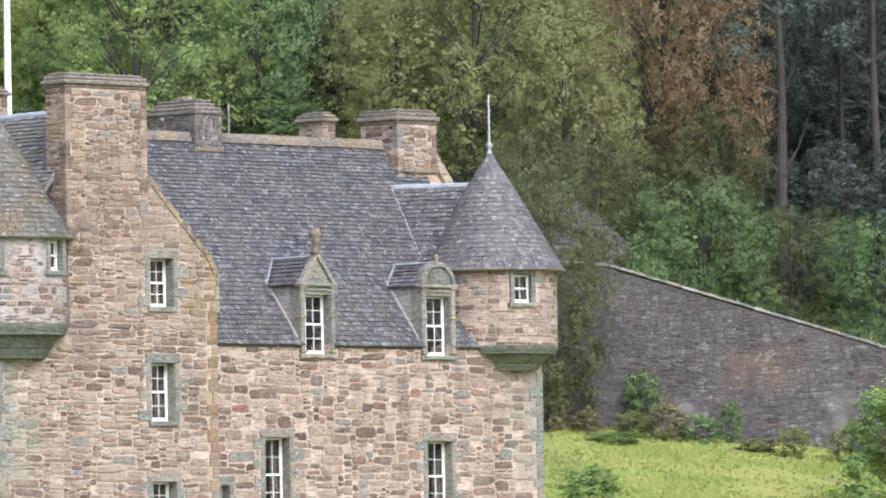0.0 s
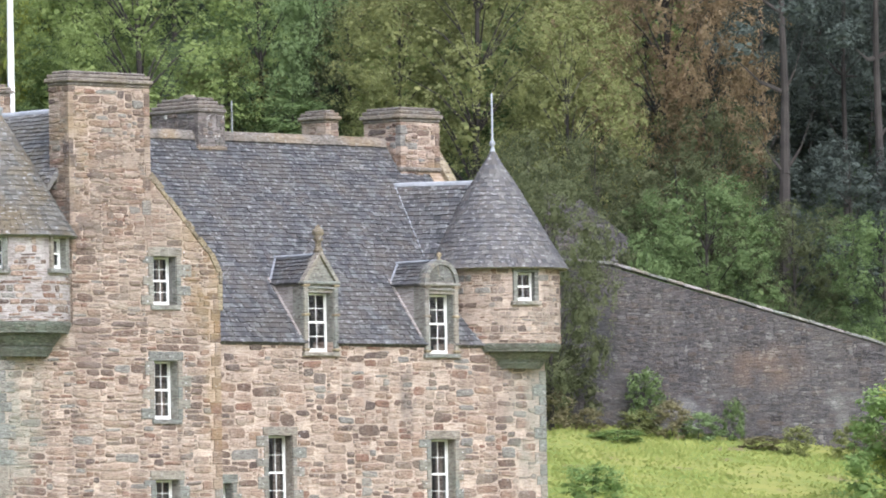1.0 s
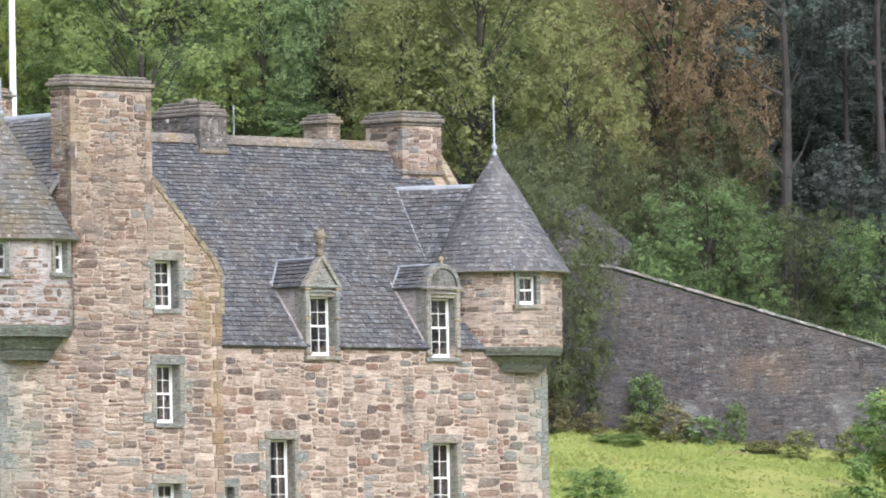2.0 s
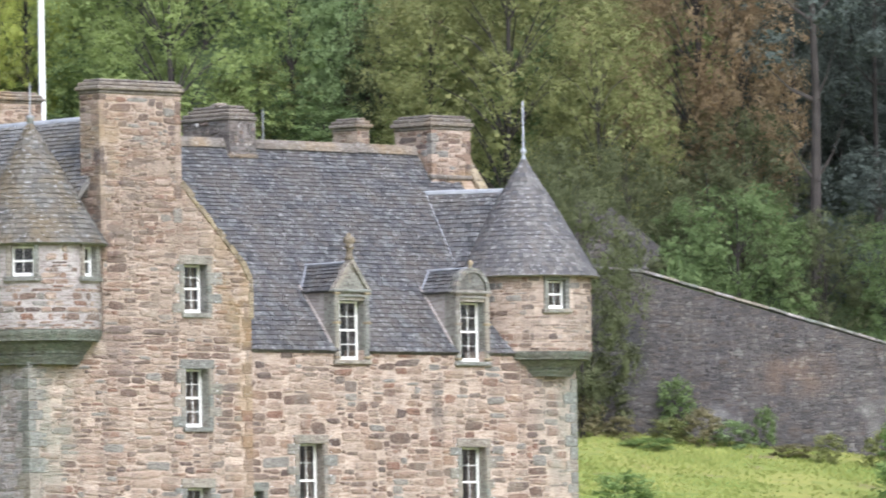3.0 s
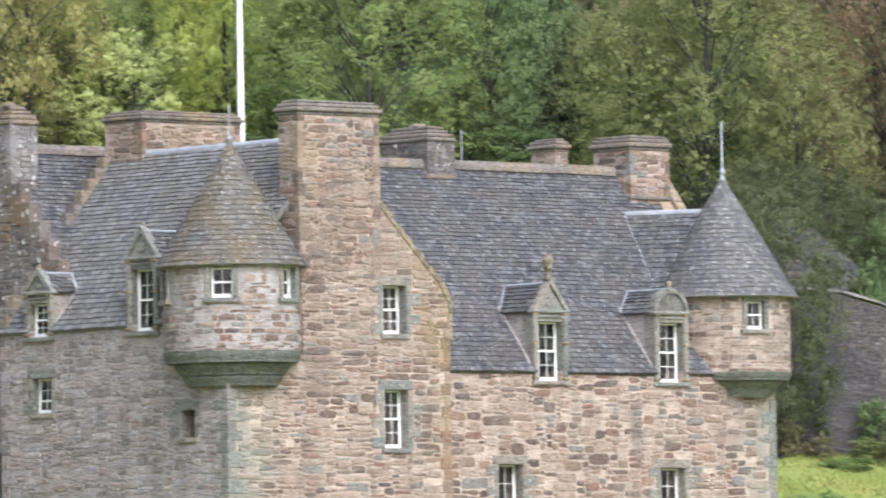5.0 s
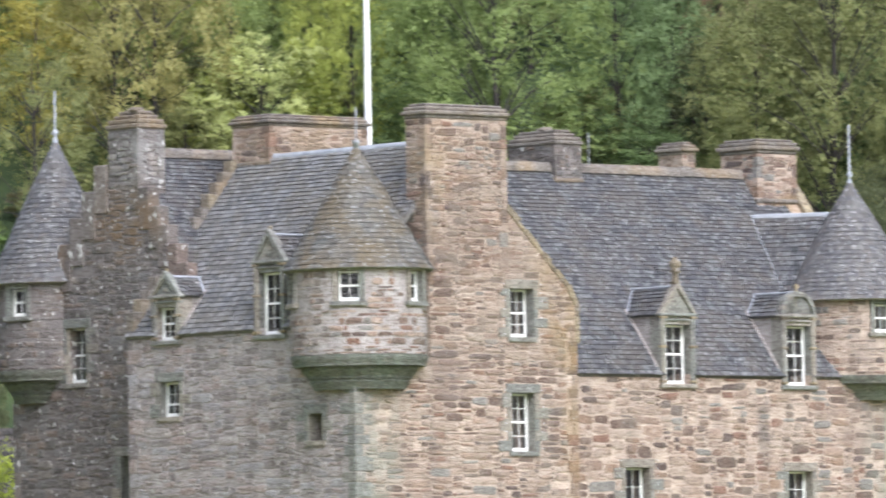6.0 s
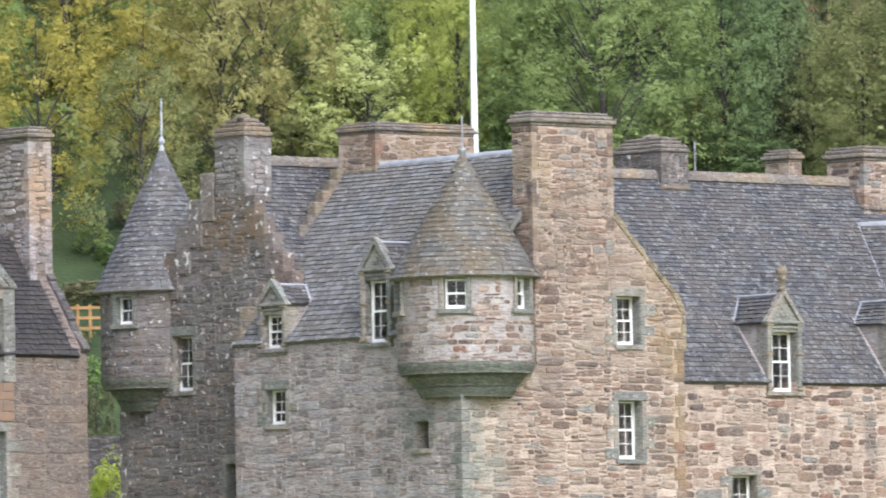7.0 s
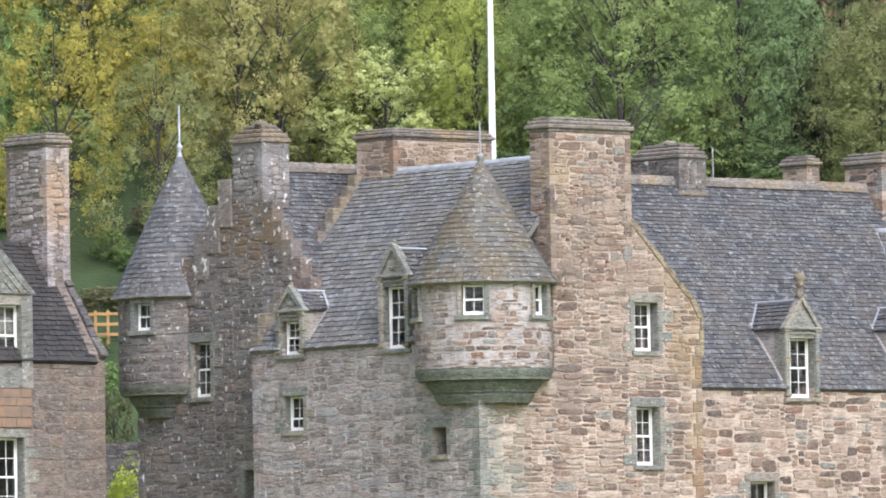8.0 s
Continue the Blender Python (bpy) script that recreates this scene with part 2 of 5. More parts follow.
gc = gr.mix(gr.window(gr.noise(1.3, 5), 0.5, 0.75, 0.6), gc, (0.11, 0.17, 0.04))
gc = gr.mix(gr.window(gr.noise(0.5, 4), 0.6, 0.68, 0.7), gc, (0.2, 0.145, 0.09))
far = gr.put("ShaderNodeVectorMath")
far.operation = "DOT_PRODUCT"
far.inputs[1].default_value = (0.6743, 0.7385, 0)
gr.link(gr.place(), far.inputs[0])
# wood floor past 60 m, its green darkened to hold the trees' shadow
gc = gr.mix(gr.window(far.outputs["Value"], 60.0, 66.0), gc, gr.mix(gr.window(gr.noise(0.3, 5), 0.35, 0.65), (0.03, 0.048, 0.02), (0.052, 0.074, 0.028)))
gr.bump(gr.noise(4, 5), 1.0, 0.1)
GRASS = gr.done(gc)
BARK = plain_material("bark", (0.065, 0.057, 0.053), (0.042, 0.037, 0.035), 2.0, 0.95, 0.0, 0.8)
PANEL = plain_material("orange_stained_sandstone", (0.25, 0.16, 0.105), (0.17, 0.125, 0.1), 2.5, 0.9)
WOOD = plain_material("orange_fence_wood", (0.38, 0.22, 0.09), (0.28, 0.16, 0.07), 3.0, 0.8)
ROOM = plain_material("dim_room_plaster", (0.12, 0.1, 0.1), (0.09, 0.08, 0.08), 1.0, 0.9)
gk = Nodes("window_glass", 0.06)
gk.b.inputs["Transmission Weight"].default_value = 1.0
gk.b.inputs["IOR"].default_value = 1.45
gk.b.inputs["Base Color"].default_value = (0.85, 0.88, 0.9, 1)
gk.bump(gk.noise(1.5, 2), 0.15, 0.01)
GLASS = gk.m
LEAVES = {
    "green": leaf_material("green_leaves", [(0.076, 0.094, 0.024), (0.1, 0.122, 0.03), (0.12, 0.142, 0.038)], gain=2.95, grey=0.1, haze=0.8),
    "bluish": leaf_material("blue_green_leaves", [(0.07, 0.096, 0.03), (0.086, 0.116, 0.037), (0.1, 0.13, 0.044)], gain=2.8, grey=0.14, haze=0.8),
    "fresh": leaf_material("fresh_leaves", [(0.08, 0.115, 0.026), (0.1, 0.145, 0.034), (0.12, 0.165, 0.044)], gain=2.5, grey=0.15, haze=0.6),
    "hedge": leaf_material("hedge_leaves", [(0.056, 0.08, 0.024), (0.072, 0.1, 0.03), (0.09, 0.118, 0.038)], gain=2.5, grey=0.12, haze=0.6),
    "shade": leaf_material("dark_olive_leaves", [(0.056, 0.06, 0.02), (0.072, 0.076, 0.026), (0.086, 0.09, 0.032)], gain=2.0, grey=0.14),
    "olive": leaf_material("olive_leaves", [(0.094, 0.1, 0.03), (0.123, 0.127, 0.039), (0.164, 0.158, 0.051)], gain=2.3, grey=0.1, haze=0.6),
    "khaki": leaf_material("khaki_leaves", [(0.116, 0.107, 0.036), (0.148, 0.135, 0.045), (0.182, 0.164, 0.057)], gain=3.05, grey=0.1, haze=0.35),
    "yellow": leaf_material("yellow_leaves", [(0.16, 0.14, 0.022), (0.22, 0.188, 0.028), (0.28, 0.235, 0.037)], gain=2.15, grey=0.12, haze=0.3),
    "lime": leaf_material("lime_leaves", [(0.165, 0.185, 0.038), (0.205, 0.222, 0.048), (0.245, 0.258, 0.062)], gain=2.3, grey=0.08, haze=0.3),
    "blossom": leaf_material("pale_blossom_leaves", [(0.19, 0.215, 0.065), (0.29, 0.305, 0.11), (0.38, 0.385, 0.165)], gain=2.2, grey=0.1, haze=0.5),
    "copper": leaf_material("copper_leaves", [(0.11, 0.078, 0.036), (0.15, 0.102, 0.047), (0.19, 0.128, 0.06)], gain=2.35, grey=0.12, haze=0.8),
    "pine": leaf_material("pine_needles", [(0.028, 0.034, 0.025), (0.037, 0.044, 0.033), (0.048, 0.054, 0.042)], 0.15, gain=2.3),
    "bright": leaf_material("bright_shrub_leaves", [(0.13, 0.16, 0.015), (0.2, 0.23, 0.025), (0.26, 0.28, 0.04)], gain=2.1, grey=0.05, haze=0.3),
    "meadow": leaf_material("meadow_blades", [(0.125, 0.15, 0.03), (0.16, 0.178, 0.042), (0.2, 0.2, 0.058)], gain=2.2, grey=0.1, haze=0.3),
    "scrub": leaf_material("brown_scrub_leaves", [(0.1, 0.085, 0.032), (0.14, 0.12, 0.045), (0.18, 0.14, 0.065)], haze=0.6),
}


# ---- mesh helpers ----
UP = Vector((0, 0, 1))


def solid(name, verts, faces, mat, parent=None, label="", smooth=False):
    me = bpy.data.meshes.new(name)
    me.from_pydata([tuple(v) for v in verts], [], faces)
    me.materials.append(mat)
    if smooth:
        me.polygons.foreach_set("use_smooth", [True] * len(me.polygons))
    me.update()
    ob = new(name, me)
    ob.parent = parent
    if label:
        ob["label"] = label
    return ob


def empty(name, at, label, category, group="", kind=""):
    ob = new(name)
    ob.location = at
    ob.empty_display_size = 0.3
    return tagged(ob, label, category, group, kind)


def under(ob, parent):
    """Parents ob without moving it."""
    ob.parent = parent
    ob.matrix_parent_inverse = Matrix.Translation(parent.location).inverted() if parent.type == "EMPTY" else Matrix()
    return ob


def part(name, bm, mat, parent, label="", smooth=False):
    me = bpy.data.meshes.new(name)
    bmesh.ops.recalc_face_normals(bm, faces=bm.faces)
    bm.to_mesh(me)
    bm.free()
    me.materials.append(mat)
    if smooth:
        me.polygons.foreach_set("use_smooth", [True] * len(me.polygons))
    ob = new(name, me)
    if parent:
        under(ob, parent)
    if label:
        ob["label"] = label
    return ob


def box_into(bm, o, ax, ay, az):
    """A box from the corner o along three edge vectors."""
    o, ax, ay, az = Vector(o), Vector(ax), Vector(ay), Vector(az)
    v = [bm.verts.new(o + ax * i + ay * j + az * k) for k in (0, 1) for j in (0, 1) for i in (0, 1)]
    for f in ((0, 2, 3, 1), (4, 5, 7, 6), (0, 1, 5, 4), (2, 6, 7, 3), (0, 4, 6, 2), (1, 3, 7, 5)):
        bm.faces.new([v[i] for i in f])
    return bm


def block(name, o, ax, ay, az, mat, parent, label="", bevel=0.0):
    bm = box_into(bmesh.new(), o, ax, ay, az)
    if bevel:
        bmesh.ops.bevel(bm, geom=bm.edges[:], offset=bevel, segments=1, affect="EDGES")
    return part(name, bm, mat, parent, label)


def prism(name, points, push, mat, parent, label="", bevel=0.0):
    """A flat outline pushed along a vector."""
    bm = bmesh.new()
    a = [bm.verts.new(p) for p in points]
    b = [bm.verts.new(Vector(p) + Vector(push)) for p in points]
    n = len(a)
    bm.faces.new(a)
    bm.faces.new(b[::-1])
    for i in range(n):
        bm.faces.new((a[i], a[(i + 1) % n], b[(i + 1) % n], b[i]))
    if bevel:
        bmesh.ops.bevel(bm, geom=bm.edges[:], offset=bevel, segments=1, affect="EDGES")
    return part(name, bm, mat, parent, label)


def lathe(name, at, profile, mat, parent, label="", n=28, smooth=True, arc=(0, 360)):
    """A profile of (radius, height) turned about an upright axis."""
    bm = bmesh.new()
    full = arc[1] - arc[0] >= 360
    cols = []
    for i in range(n if full else n + 1):
        a = radians(arc[0] + (arc[1] - arc[0]) * i / n)
        cols.append([bm.verts.new((at[0] + r * math.cos(a), at[1] + r * math.sin(a), at[2] + z)) for r, z in profile])
    for i in range(n):
        c, d = cols[i], cols[(i + 1) % len(cols)]
        for j in range(len(profile) - 1):
            bm.faces.new((c[j], d[j], d[j + 1], c[j + 1]))
    return part(name, bm, mat, parent, label, smooth)


def clip(poly, edge):
    """Keep the part of a flat polygon on the left of the line a-b."""
    (ax, ay), (bx, by) = edge
    side = lambda p: (bx - ax) * (p[1] - ay) - (by - ay) * (p[0] - ax)
    out = []
    for i, p in enumerate(poly):
        q = poly[(i + 1) % len(poly)]
        sp, sq = side(p), side(q)
        if sp >= 0:
            out.append(p)
        if sp * sq < 0:
            s = sp / (sp - sq)
            out.append((p[0] + s * (q[0] - p[0]), p[1] + s * (q[1] - p[1])))
    return out


def inside(outline, u, w, margin=0.0):
    for i, (ax, ay) in enumerate(outline):
        bx, by = outline[(i + 1) % len(outline)]
        ln = math.hypot(bx - ax, by - ay)
        if ((bx - ax) * (w - ay) - (by - ay) * (u - ax)) / ln < margin:
            return False
    return True


def sheet(name, O, U, V, N, outline, holes, thick, mat, parent=None, label=""):
    """A slab with rectangular openings through it. Its outer face lies in O + u U + w V; N points out; the outline runs anticlockwise."""
    O, U, V, N = Vector(O), Vector(U), Vector(V), Vector(N)
    us = sorted({p[0] for p in outline} | {h[i] for h in holes for i in (0, 1)})
    ws = sorted({p[1] for p in outline} | {h[i] for h in holes for i in (2, 3)})
    u_lo, u_hi, w_lo, w_hi = us[0], us[-1], ws[0], ws[-1]
    verts, faces = [], []

    def face(points, depth_list, flip=False):
        base = len(verts)
        verts.extend(O + U * u + V * w - N * d for (u, w), d in zip(points, depth_list))
        ids = list(range(base, base + len(points)))
        faces.append(ids[::-1] if flip else ids)

    for i in range(len(us) - 1):
        for j in range(len(ws) - 1):
            cu, cw = (us[i] + us[i + 1]) / 2, (ws[j] + ws[j + 1]) / 2
            if any(h[0] < cu < h[1] and h[2] < cw < h[3] for h in holes):
                continue
            poly = [(us[i], ws[j]), (us[i + 1], ws[j]), (us[i + 1], ws[j + 1]), (us[i], ws[j + 1])]
            for e in range(len(outline)):
                poly = clip(poly, (outline[e], outline[(e + 1) % len(outline)])) if poly else poly
            if len(poly) > 2:
                face(poly, [0] * len(poly))
                face(poly, [thick] * len(poly), True)
    for e in range(len(outline)):
        a, b = outline[e], outline[(e + 1) % len(outline)]
        if abs(a[1] - b[1]) > 1e-6:
            face([a, a, b, b], [0, thick, thick, 0])
            continue
        cuts = sorted({a[0], b[0]} | {h[i] for h in holes if h[2] <= a[1] <= h[3] for i in (0, 1)})
        for p, q in zip(cuts, cuts[1:]):
            if not any(h[0] < (p + q) / 2 < h[1] and h[2] <= a[1] <= h[3] for h in holes):
                face([(p, a[1]), (p, a[1]), (q, a[1]), (q, a[1])], [0, thick, thick, 0])
    for u0, u1, w0, w1 in holes:
        face([(u0, w0), (u0, w1), (u0, w1), (u0, w0)], [0, 0, thick, thick])
        face([(u1, w0), (u1, w1), (u1, w1), (u1, w0)], [0, 0, thick, thick], True)
        if w0 > w_lo:
            face([(u0, w0), (u1, w0), (u1, w0), (u0, w0)], [0, 0, thick, thick])
        if w1 < w_hi:
            face([(u0, w1), (u1, w1), (u1, w1), (u0, w1)], [0, 0, thick, thick], True)
    return solid(name, verts, faces, mat, parent, label)


def unit_stone(seed):
    """A rough stone face, one wide and one high, standing one proud towards -y: an uneven, leaning, rounded block."""
    r = random.Random(seed)
    lean, taper, square = r.uniform(-0.16, 0.16), r.uniform(-0.35, 0.35), r.uniform(3.0, 6.5)
    ring, n = [], 12
    for i in range(n):
        a = 2 * math.pi * (i + r.uniform(-0.25, 0.25)) / n
        c, d = math.cos(a), math.sin(a)
        u = math.copysign(abs(c) ** (2 / square), c) * 0.52 * r.uniform(0.93, 1.03)
        w = math.copysign(abs(d) ** (2 / square), d) * 0.52 * r.uniform(0.88, 1.04)
        ring.append((u + lean * w, w * (1 + taper * u)))
    verts = [(u, 0.3, w) for u, w in ring] + [(u * 0.92, -0.6 - r.uniform(0, 0.4), w * 0.86) for u, w in ring] + [(r.uniform(-0.2, 0.2), -0.9 - r.uniform(0, 0.4), r.uniform(-0.15, 0.15))]
    faces = [(i, (i + 1) % n, n + (i + 1) % n, n + i) for i in range(n)] + [(n + i, n + (i + 1) % n, 2 * n) for i in range(n)]
    return verts, faces


STONES = [unit_stone(i) for i in range(24)]
STONE_MESHES = {}


def stone_mesh(i, mat):
    key = (i, mat.name)
    if key not in STONE_MESHES:
        me = bpy.data.meshes.new("stone")
        me.from_pydata(STONES[i][0], [], STONES[i][1])
        me.materials.append(mat)
        STONE_MESHES[key] = me
    return STONE_MESHES[key]


def lay_stones(parent, spots, mat, single, proud=0.035):
    """spots: rows of (centre, across, up, out, width, height). The first ones become pieces of their own, the rest one mesh."""
    verts, faces = [], []
    r = random.Random(len(spots))
    for n, (c, U, V, N, w, h) in enumerate(spots):
        i, d, lean = r.randrange(len(STONES)), proud * r.uniform(0.35, 1.5), r.uniform(-0.06, 0.06)
        Ur, Vr = U + V * lean, V - U * lean
        if n < single:
            ob = new("stone", stone_mesh(i, mat))
            m = Matrix.Identity(4)
            m.col[0][:3], m.col[1][:3], m.col[2][:3], m.col[3][:3] = Ur * w, -N * d, Vr * h, c
            ob.parent = parent
            if parent.type == "EMPTY":
                ob.matrix_parent_inverse = Matrix.Translation(parent.location).inverted()
            ob.matrix_basis = m
        else:
            base = len(verts)
            verts.extend(c + Ur * (x * w) - N * (y * d) + Vr * (z * h) for x, y, z in STONES[i][0])
            faces.extend(tuple(base + k for k in f) for f in STONES[i][1])
    if verts:
        ob = solid("rubble", verts, faces, mat)
        under(ob, parent)
        ob["kind"] = "stuff"


def rubble(parent, O, U, N, outline, holes, mat, seed, tall=(0.09, 4), wide=(1.0, 3.4), single=0, near=None, gap=0.03, proud=0.035, skip=0.05):
    """Snecked rubble over an upright wall face, leaving its openings free. tall: the least course and how many a stone may span; wide: a stone's length to its height."""
    O, U, N = Vector(O), Vector(U), Vector(N)
    r = random.Random(seed)
    u_lo, u_hi = min(p[0] for p in outline), max(p[0] for p in outline)
    w_lo, w_hi = min(p[1] for p in outline), max(p[1] for p in outline)
    course, span = tall
    nu, nw = max(1, round((u_hi - u_lo) / (course * 1.25))), max(1, round((w_hi - w_lo) / course))
    du, dw = (u_hi - u_lo) / nu, (w_hi - w_lo) / nw
    edges = [w_lo]
    for j in range(nw):
        edges.append(edges[-1] + dw * r.uniform(0.7, 1.3))
    edges = [w_lo + (e - w_lo) * (w_hi - w_lo) / (edges[-1] - w_lo) for e in edges]
    free = [[inside(outline, u_lo + (i + 0.5) * du, (edges[j] + edges[j + 1]) / 2, 0.5 * course) and
             not any(h[0] < u_lo + (i + 0.5) * du < h[1] and h[2] < (edges[j] + edges[j + 1]) / 2 < h[3] for h in holes) for i in range(nu)] for j in range(nw)]
    if nu < 6:
        free = [[not any(h[0] < u_lo + (i + 0.5) * du < h[1] and h[2] < (edges[j] + edges[j + 1]) / 2 < h[3] for h in holes) for i in range(nu)] for j in range(nw)]
    sizes = [1, 2, 2, 3, 3, 4][: 2 + span] if span < 5 else [1, 2, 2, 3, 3, 4, 4, 5]
    spots = []
    for j in range(nw):
        for i in range(nu):
            if not free[j][i]:
                continue
            h = r.choice(sizes)
            w = max(1, round(h * r.uniform(*wide) / 1.25))
            while h > 1 and (j + h > nw or not all(free[j + k][i] for k in range(h))):
                h -= 1
            n = 1
            while n < w and i + n < nu and all(free[j + k][i + n] for k in range(h)):
                n += 1
            h = min(h, max(1, round(n * 0.85)))
            for k in range(h):
                for q in range(n):
                    free[j + k][i + q] = False
            ph, ps = edges[j + h] - edges[j], n * du
            c = O + U * (u_lo + (i + n / 2) * du + r.uniform(-0.02, 0.02)) + UP * (edges[j] + ph / 2 + r.uniform(-0.012, 0.012))
            if r.random() < skip:
                continue
            spots.append((c, U, UP, N, max(0.06, ps - gap * r.uniform(0.5, 2.0)), max(0.04, ph - gap * r.uniform(0.5, 1.9))))
    if near:
        mid = O + U * near[0] + UP * near[1]
        spots.sort(key=lambda s: (s[0] - mid).length)
    lay_stones(parent, spots, mat, single, proud)


UNIT_SLATE = {}


def slate_mesh(mat):
    if mat.name not in UNIT_SLATE:
        me = bpy.data.meshes.new("slate")
        me.from_pydata([(0, 0, 1), (1, 0, 1), (1, 1, 0.25), (0, 1, 0.25), (0, 0, 0.45), (1, 0, 0.45), (1, 1, 0), (0, 1, 0)], [], [(0, 1, 2, 3), (4, 5, 1, 0), (5, 6, 2, 1), (7, 4, 0, 3)])
        me.materials.append(mat)
        UNIT_SLATE[mat.name] = me
    return UNIT_SLATE[mat.name]


def slates(parent, O, U, V, N, outline, holes, mat, seed, wide=0.25, step=0.2, single=0, near=(0, 0)):
    """Overlapping slates in courses over a sloping sheet; those round the place near are pieces of their own."""
    O, U, V, N = Vector(O), Vector(U), Vector(V), Vector(N)
    r = random.Random(seed)
    u_lo, u_hi = min(p[0] for p in outline), max(p[0] for p in outline)
    w, w_hi = min(p[1] for p in outline), max(p[1] for p in outline)
    laid = []
    while w < w_hi - 0.03:
        st = step * (1.12 - 0.3 * (w / max(w_hi, 0.1)))
        u = u_lo - r.uniform(0, wide)
        while u < u_hi:
            s = wide * r.uniform(0.72, 1.25)
            a, b = max(u, u_lo), min(u + s, u_hi)
            u += s
            mu, mw = (a + b) / 2, w + st / 2
            if b - a < 0.05 or not inside(outline, mu, mw, 0.0) or any(h[0] < mu < h[1] and h[2] < mw < h[3] for h in holes):
                continue
            laid.append((a, b, w, st))
        w += st
    laid.sort(key=lambda q: math.hypot((q[0] + q[1]) / 2 - near[0], q[2] - near[1]))
    verts, faces = [], []
    for n, (a, b, w, st) in enumerate(laid):
        lo, hi, lift, turn = -r.uniform(0.0, 0.035), st * 1.25, 0.045 + r.uniform(0, 0.028), r.uniform(-0.03, 0.03)
        X, Y, Z = (U + V * turn) * (b - a - 0.01), V * (hi - lo), N * lift
        o = O + U * (a + 0.005) + V * (w + lo)
        if n < single:
            ob = new("slate", slate_mesh(mat))
            m = Matrix.Identity(4)
            m.col[0][:3], m.col[1][:3], m.col[2][:3], m.col[3][:3] = X, Y, Z, o
            ob.parent = parent
            ob.matrix_basis = m
        else:
            k = len(verts)
            verts.extend(o + X * x + Y * y + Z * z for x, y, z in ((0, 0, 1), (1, 0, 1), (1, 1, 0.25), (0, 1, 0.25), (0, 0, 0.45), (1, 0, 0.45), (1, 1, 0), (0, 1, 0)))
            faces.extend([(k, k + 1, k + 2, k + 3), (k + 4, k + 5, k + 1, k), (k + 5, k + 6, k + 2, k + 1), (k + 7, k + 4, k, k + 3)])
    ob = solid("slating", verts, faces, mat)
    under(ob, parent)
    ob["kind"] = "stuff"
    return ob


def cone_slates(parent, at, profile, mat, seed, wide=0.235, step=0.19):
    """Courses of slates round a turret's roof. profile: (radius, height) from the eave to the tip."""
    r = random.Random(seed)
    verts, faces = [], []
    length = [0.0]
    for (r0, z0), (r1, z1) in zip(profile, profile[1:]):
        length.append(length[-1] + math.hypot(r1 - r0, z1 - z0))

    def spot(s):
        for i in range(len(profile) - 1):
            if s <= length[i + 1] or i == len(profile) - 2:
                f = (s - length[i]) / (length[i + 1] - length[i])
                return profile[i][0] + f * (profile[i + 1][0] - profile[i][0]), profile[i][1] + f * (profile[i + 1][1] - profile[i][1])

    s = 0.0
    while s < length[-1] - 0.05:
        ra, za = spot(max(s - 0.01, 0))
        rb, zb = spot(min(s + step * 1.2, length[-1]))
        n = max(6, int(2 * math.pi * ra / wide))
        turn = r.uniform(0, 1)
        cuts = [turn + i + r.uniform(-0.2, 0.2) for i in range(n)]
        for i in range(n):
            a0, a1 = 2 * math.pi * cuts[i] / n + 0.003, 2 * math.pi * (cuts[(i + 1) % n] + (n if i == n - 1 else 0)) / n - 0.003
            out, drop = 0.045 + r.uniform(0, 0.02), r.uniform(0, 0.018)
            base = len(verts)
            for a, rr, zz, o in ((a0, ra, za - drop, out), (a1, ra, za - drop, out), (a1, rb, zb, 0.008), (a0, rb, zb, 0.008)):
                verts.append(Vector((at[0] + (rr + o) * math.cos(a), at[1] + (rr + o) * math.sin(a), at[2] + zz)))
            for a, rr, zz, o in ((a0, ra, za - drop, out - 0.018), (a1, ra, za - drop, out - 0.018)):
                verts.append(Vector((at[0] + (rr + o) * math.cos(a), at[1] + (rr + o) * math.sin(a), at[2] + zz)))
            faces.extend([(base, base + 1, base + 2, base + 3), (base + 4, base + 5, base + 1, base)])
        s += step
    ob = solid("slating", verts, faces, mat)
    under(ob, parent)
    ob["kind"] = "stuff"

# ---- the ground ----
AHEAD, ASIDE = Vector((0.6743, 0.7385, 0)), Vector((0.7385, -0.6743, 0))


def rise(u, v):
    """The ground's height, u metres aside and v metres beyond the castle's front."""
    z = 0.0
    if v > -20:
        z += 3.4 * min(1, (v + 20) / 34) ** 2
    if v > 14:
        z += 0.133 * (min(v, 64) - 14)
    if v > 64:
        z += 0.46 * (min(v, 260) - 64)
    fall = min(max(u - 14, 0), 40) * 0.11 * min(1, max(0, (v - 8) / 30))
    bumps = 0.0 if v < -60 else 0.25 * noise.noise((u * 0.09, v * 0.09, 3.0)) + 0.1 * noise.noise((u * 0.4, v * 0.4, 5.0))
    return z - fall + bumps


def spot(u, v, lift=0.0):
    p = ASIDE * u + AHEAD * v
    return Vector((p.x, p.y, rise(u, v) + lift))


def make_ground():
    us = [-2500, -1200, -500, -200, -110] + [-80 + 2.0 * i for i in range(81)] + [110, 200, 500, 1200, 2500]
    vs = [-2500, -1200, -600, -400, -300, -250, -200, -150, -100, -60] + [-40 + 2.0 * i for i in range(100)] + [180, 220, 260, 400, 900, 2500]
    verts = [spot(u, v) for v in vs for u in us]
    n = len(us)
    faces = [(j * n + i, j * n + i + 1, (j + 1) * n + i + 1, (j + 1) * n + i) for j in range(len(vs) - 1) for i in range(n - 1)]
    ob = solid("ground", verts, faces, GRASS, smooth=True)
    return tagged(ob, "green and straw-coloured meadow rising to a hillside", "ground", kind="structure")


GROUND = make_ground()

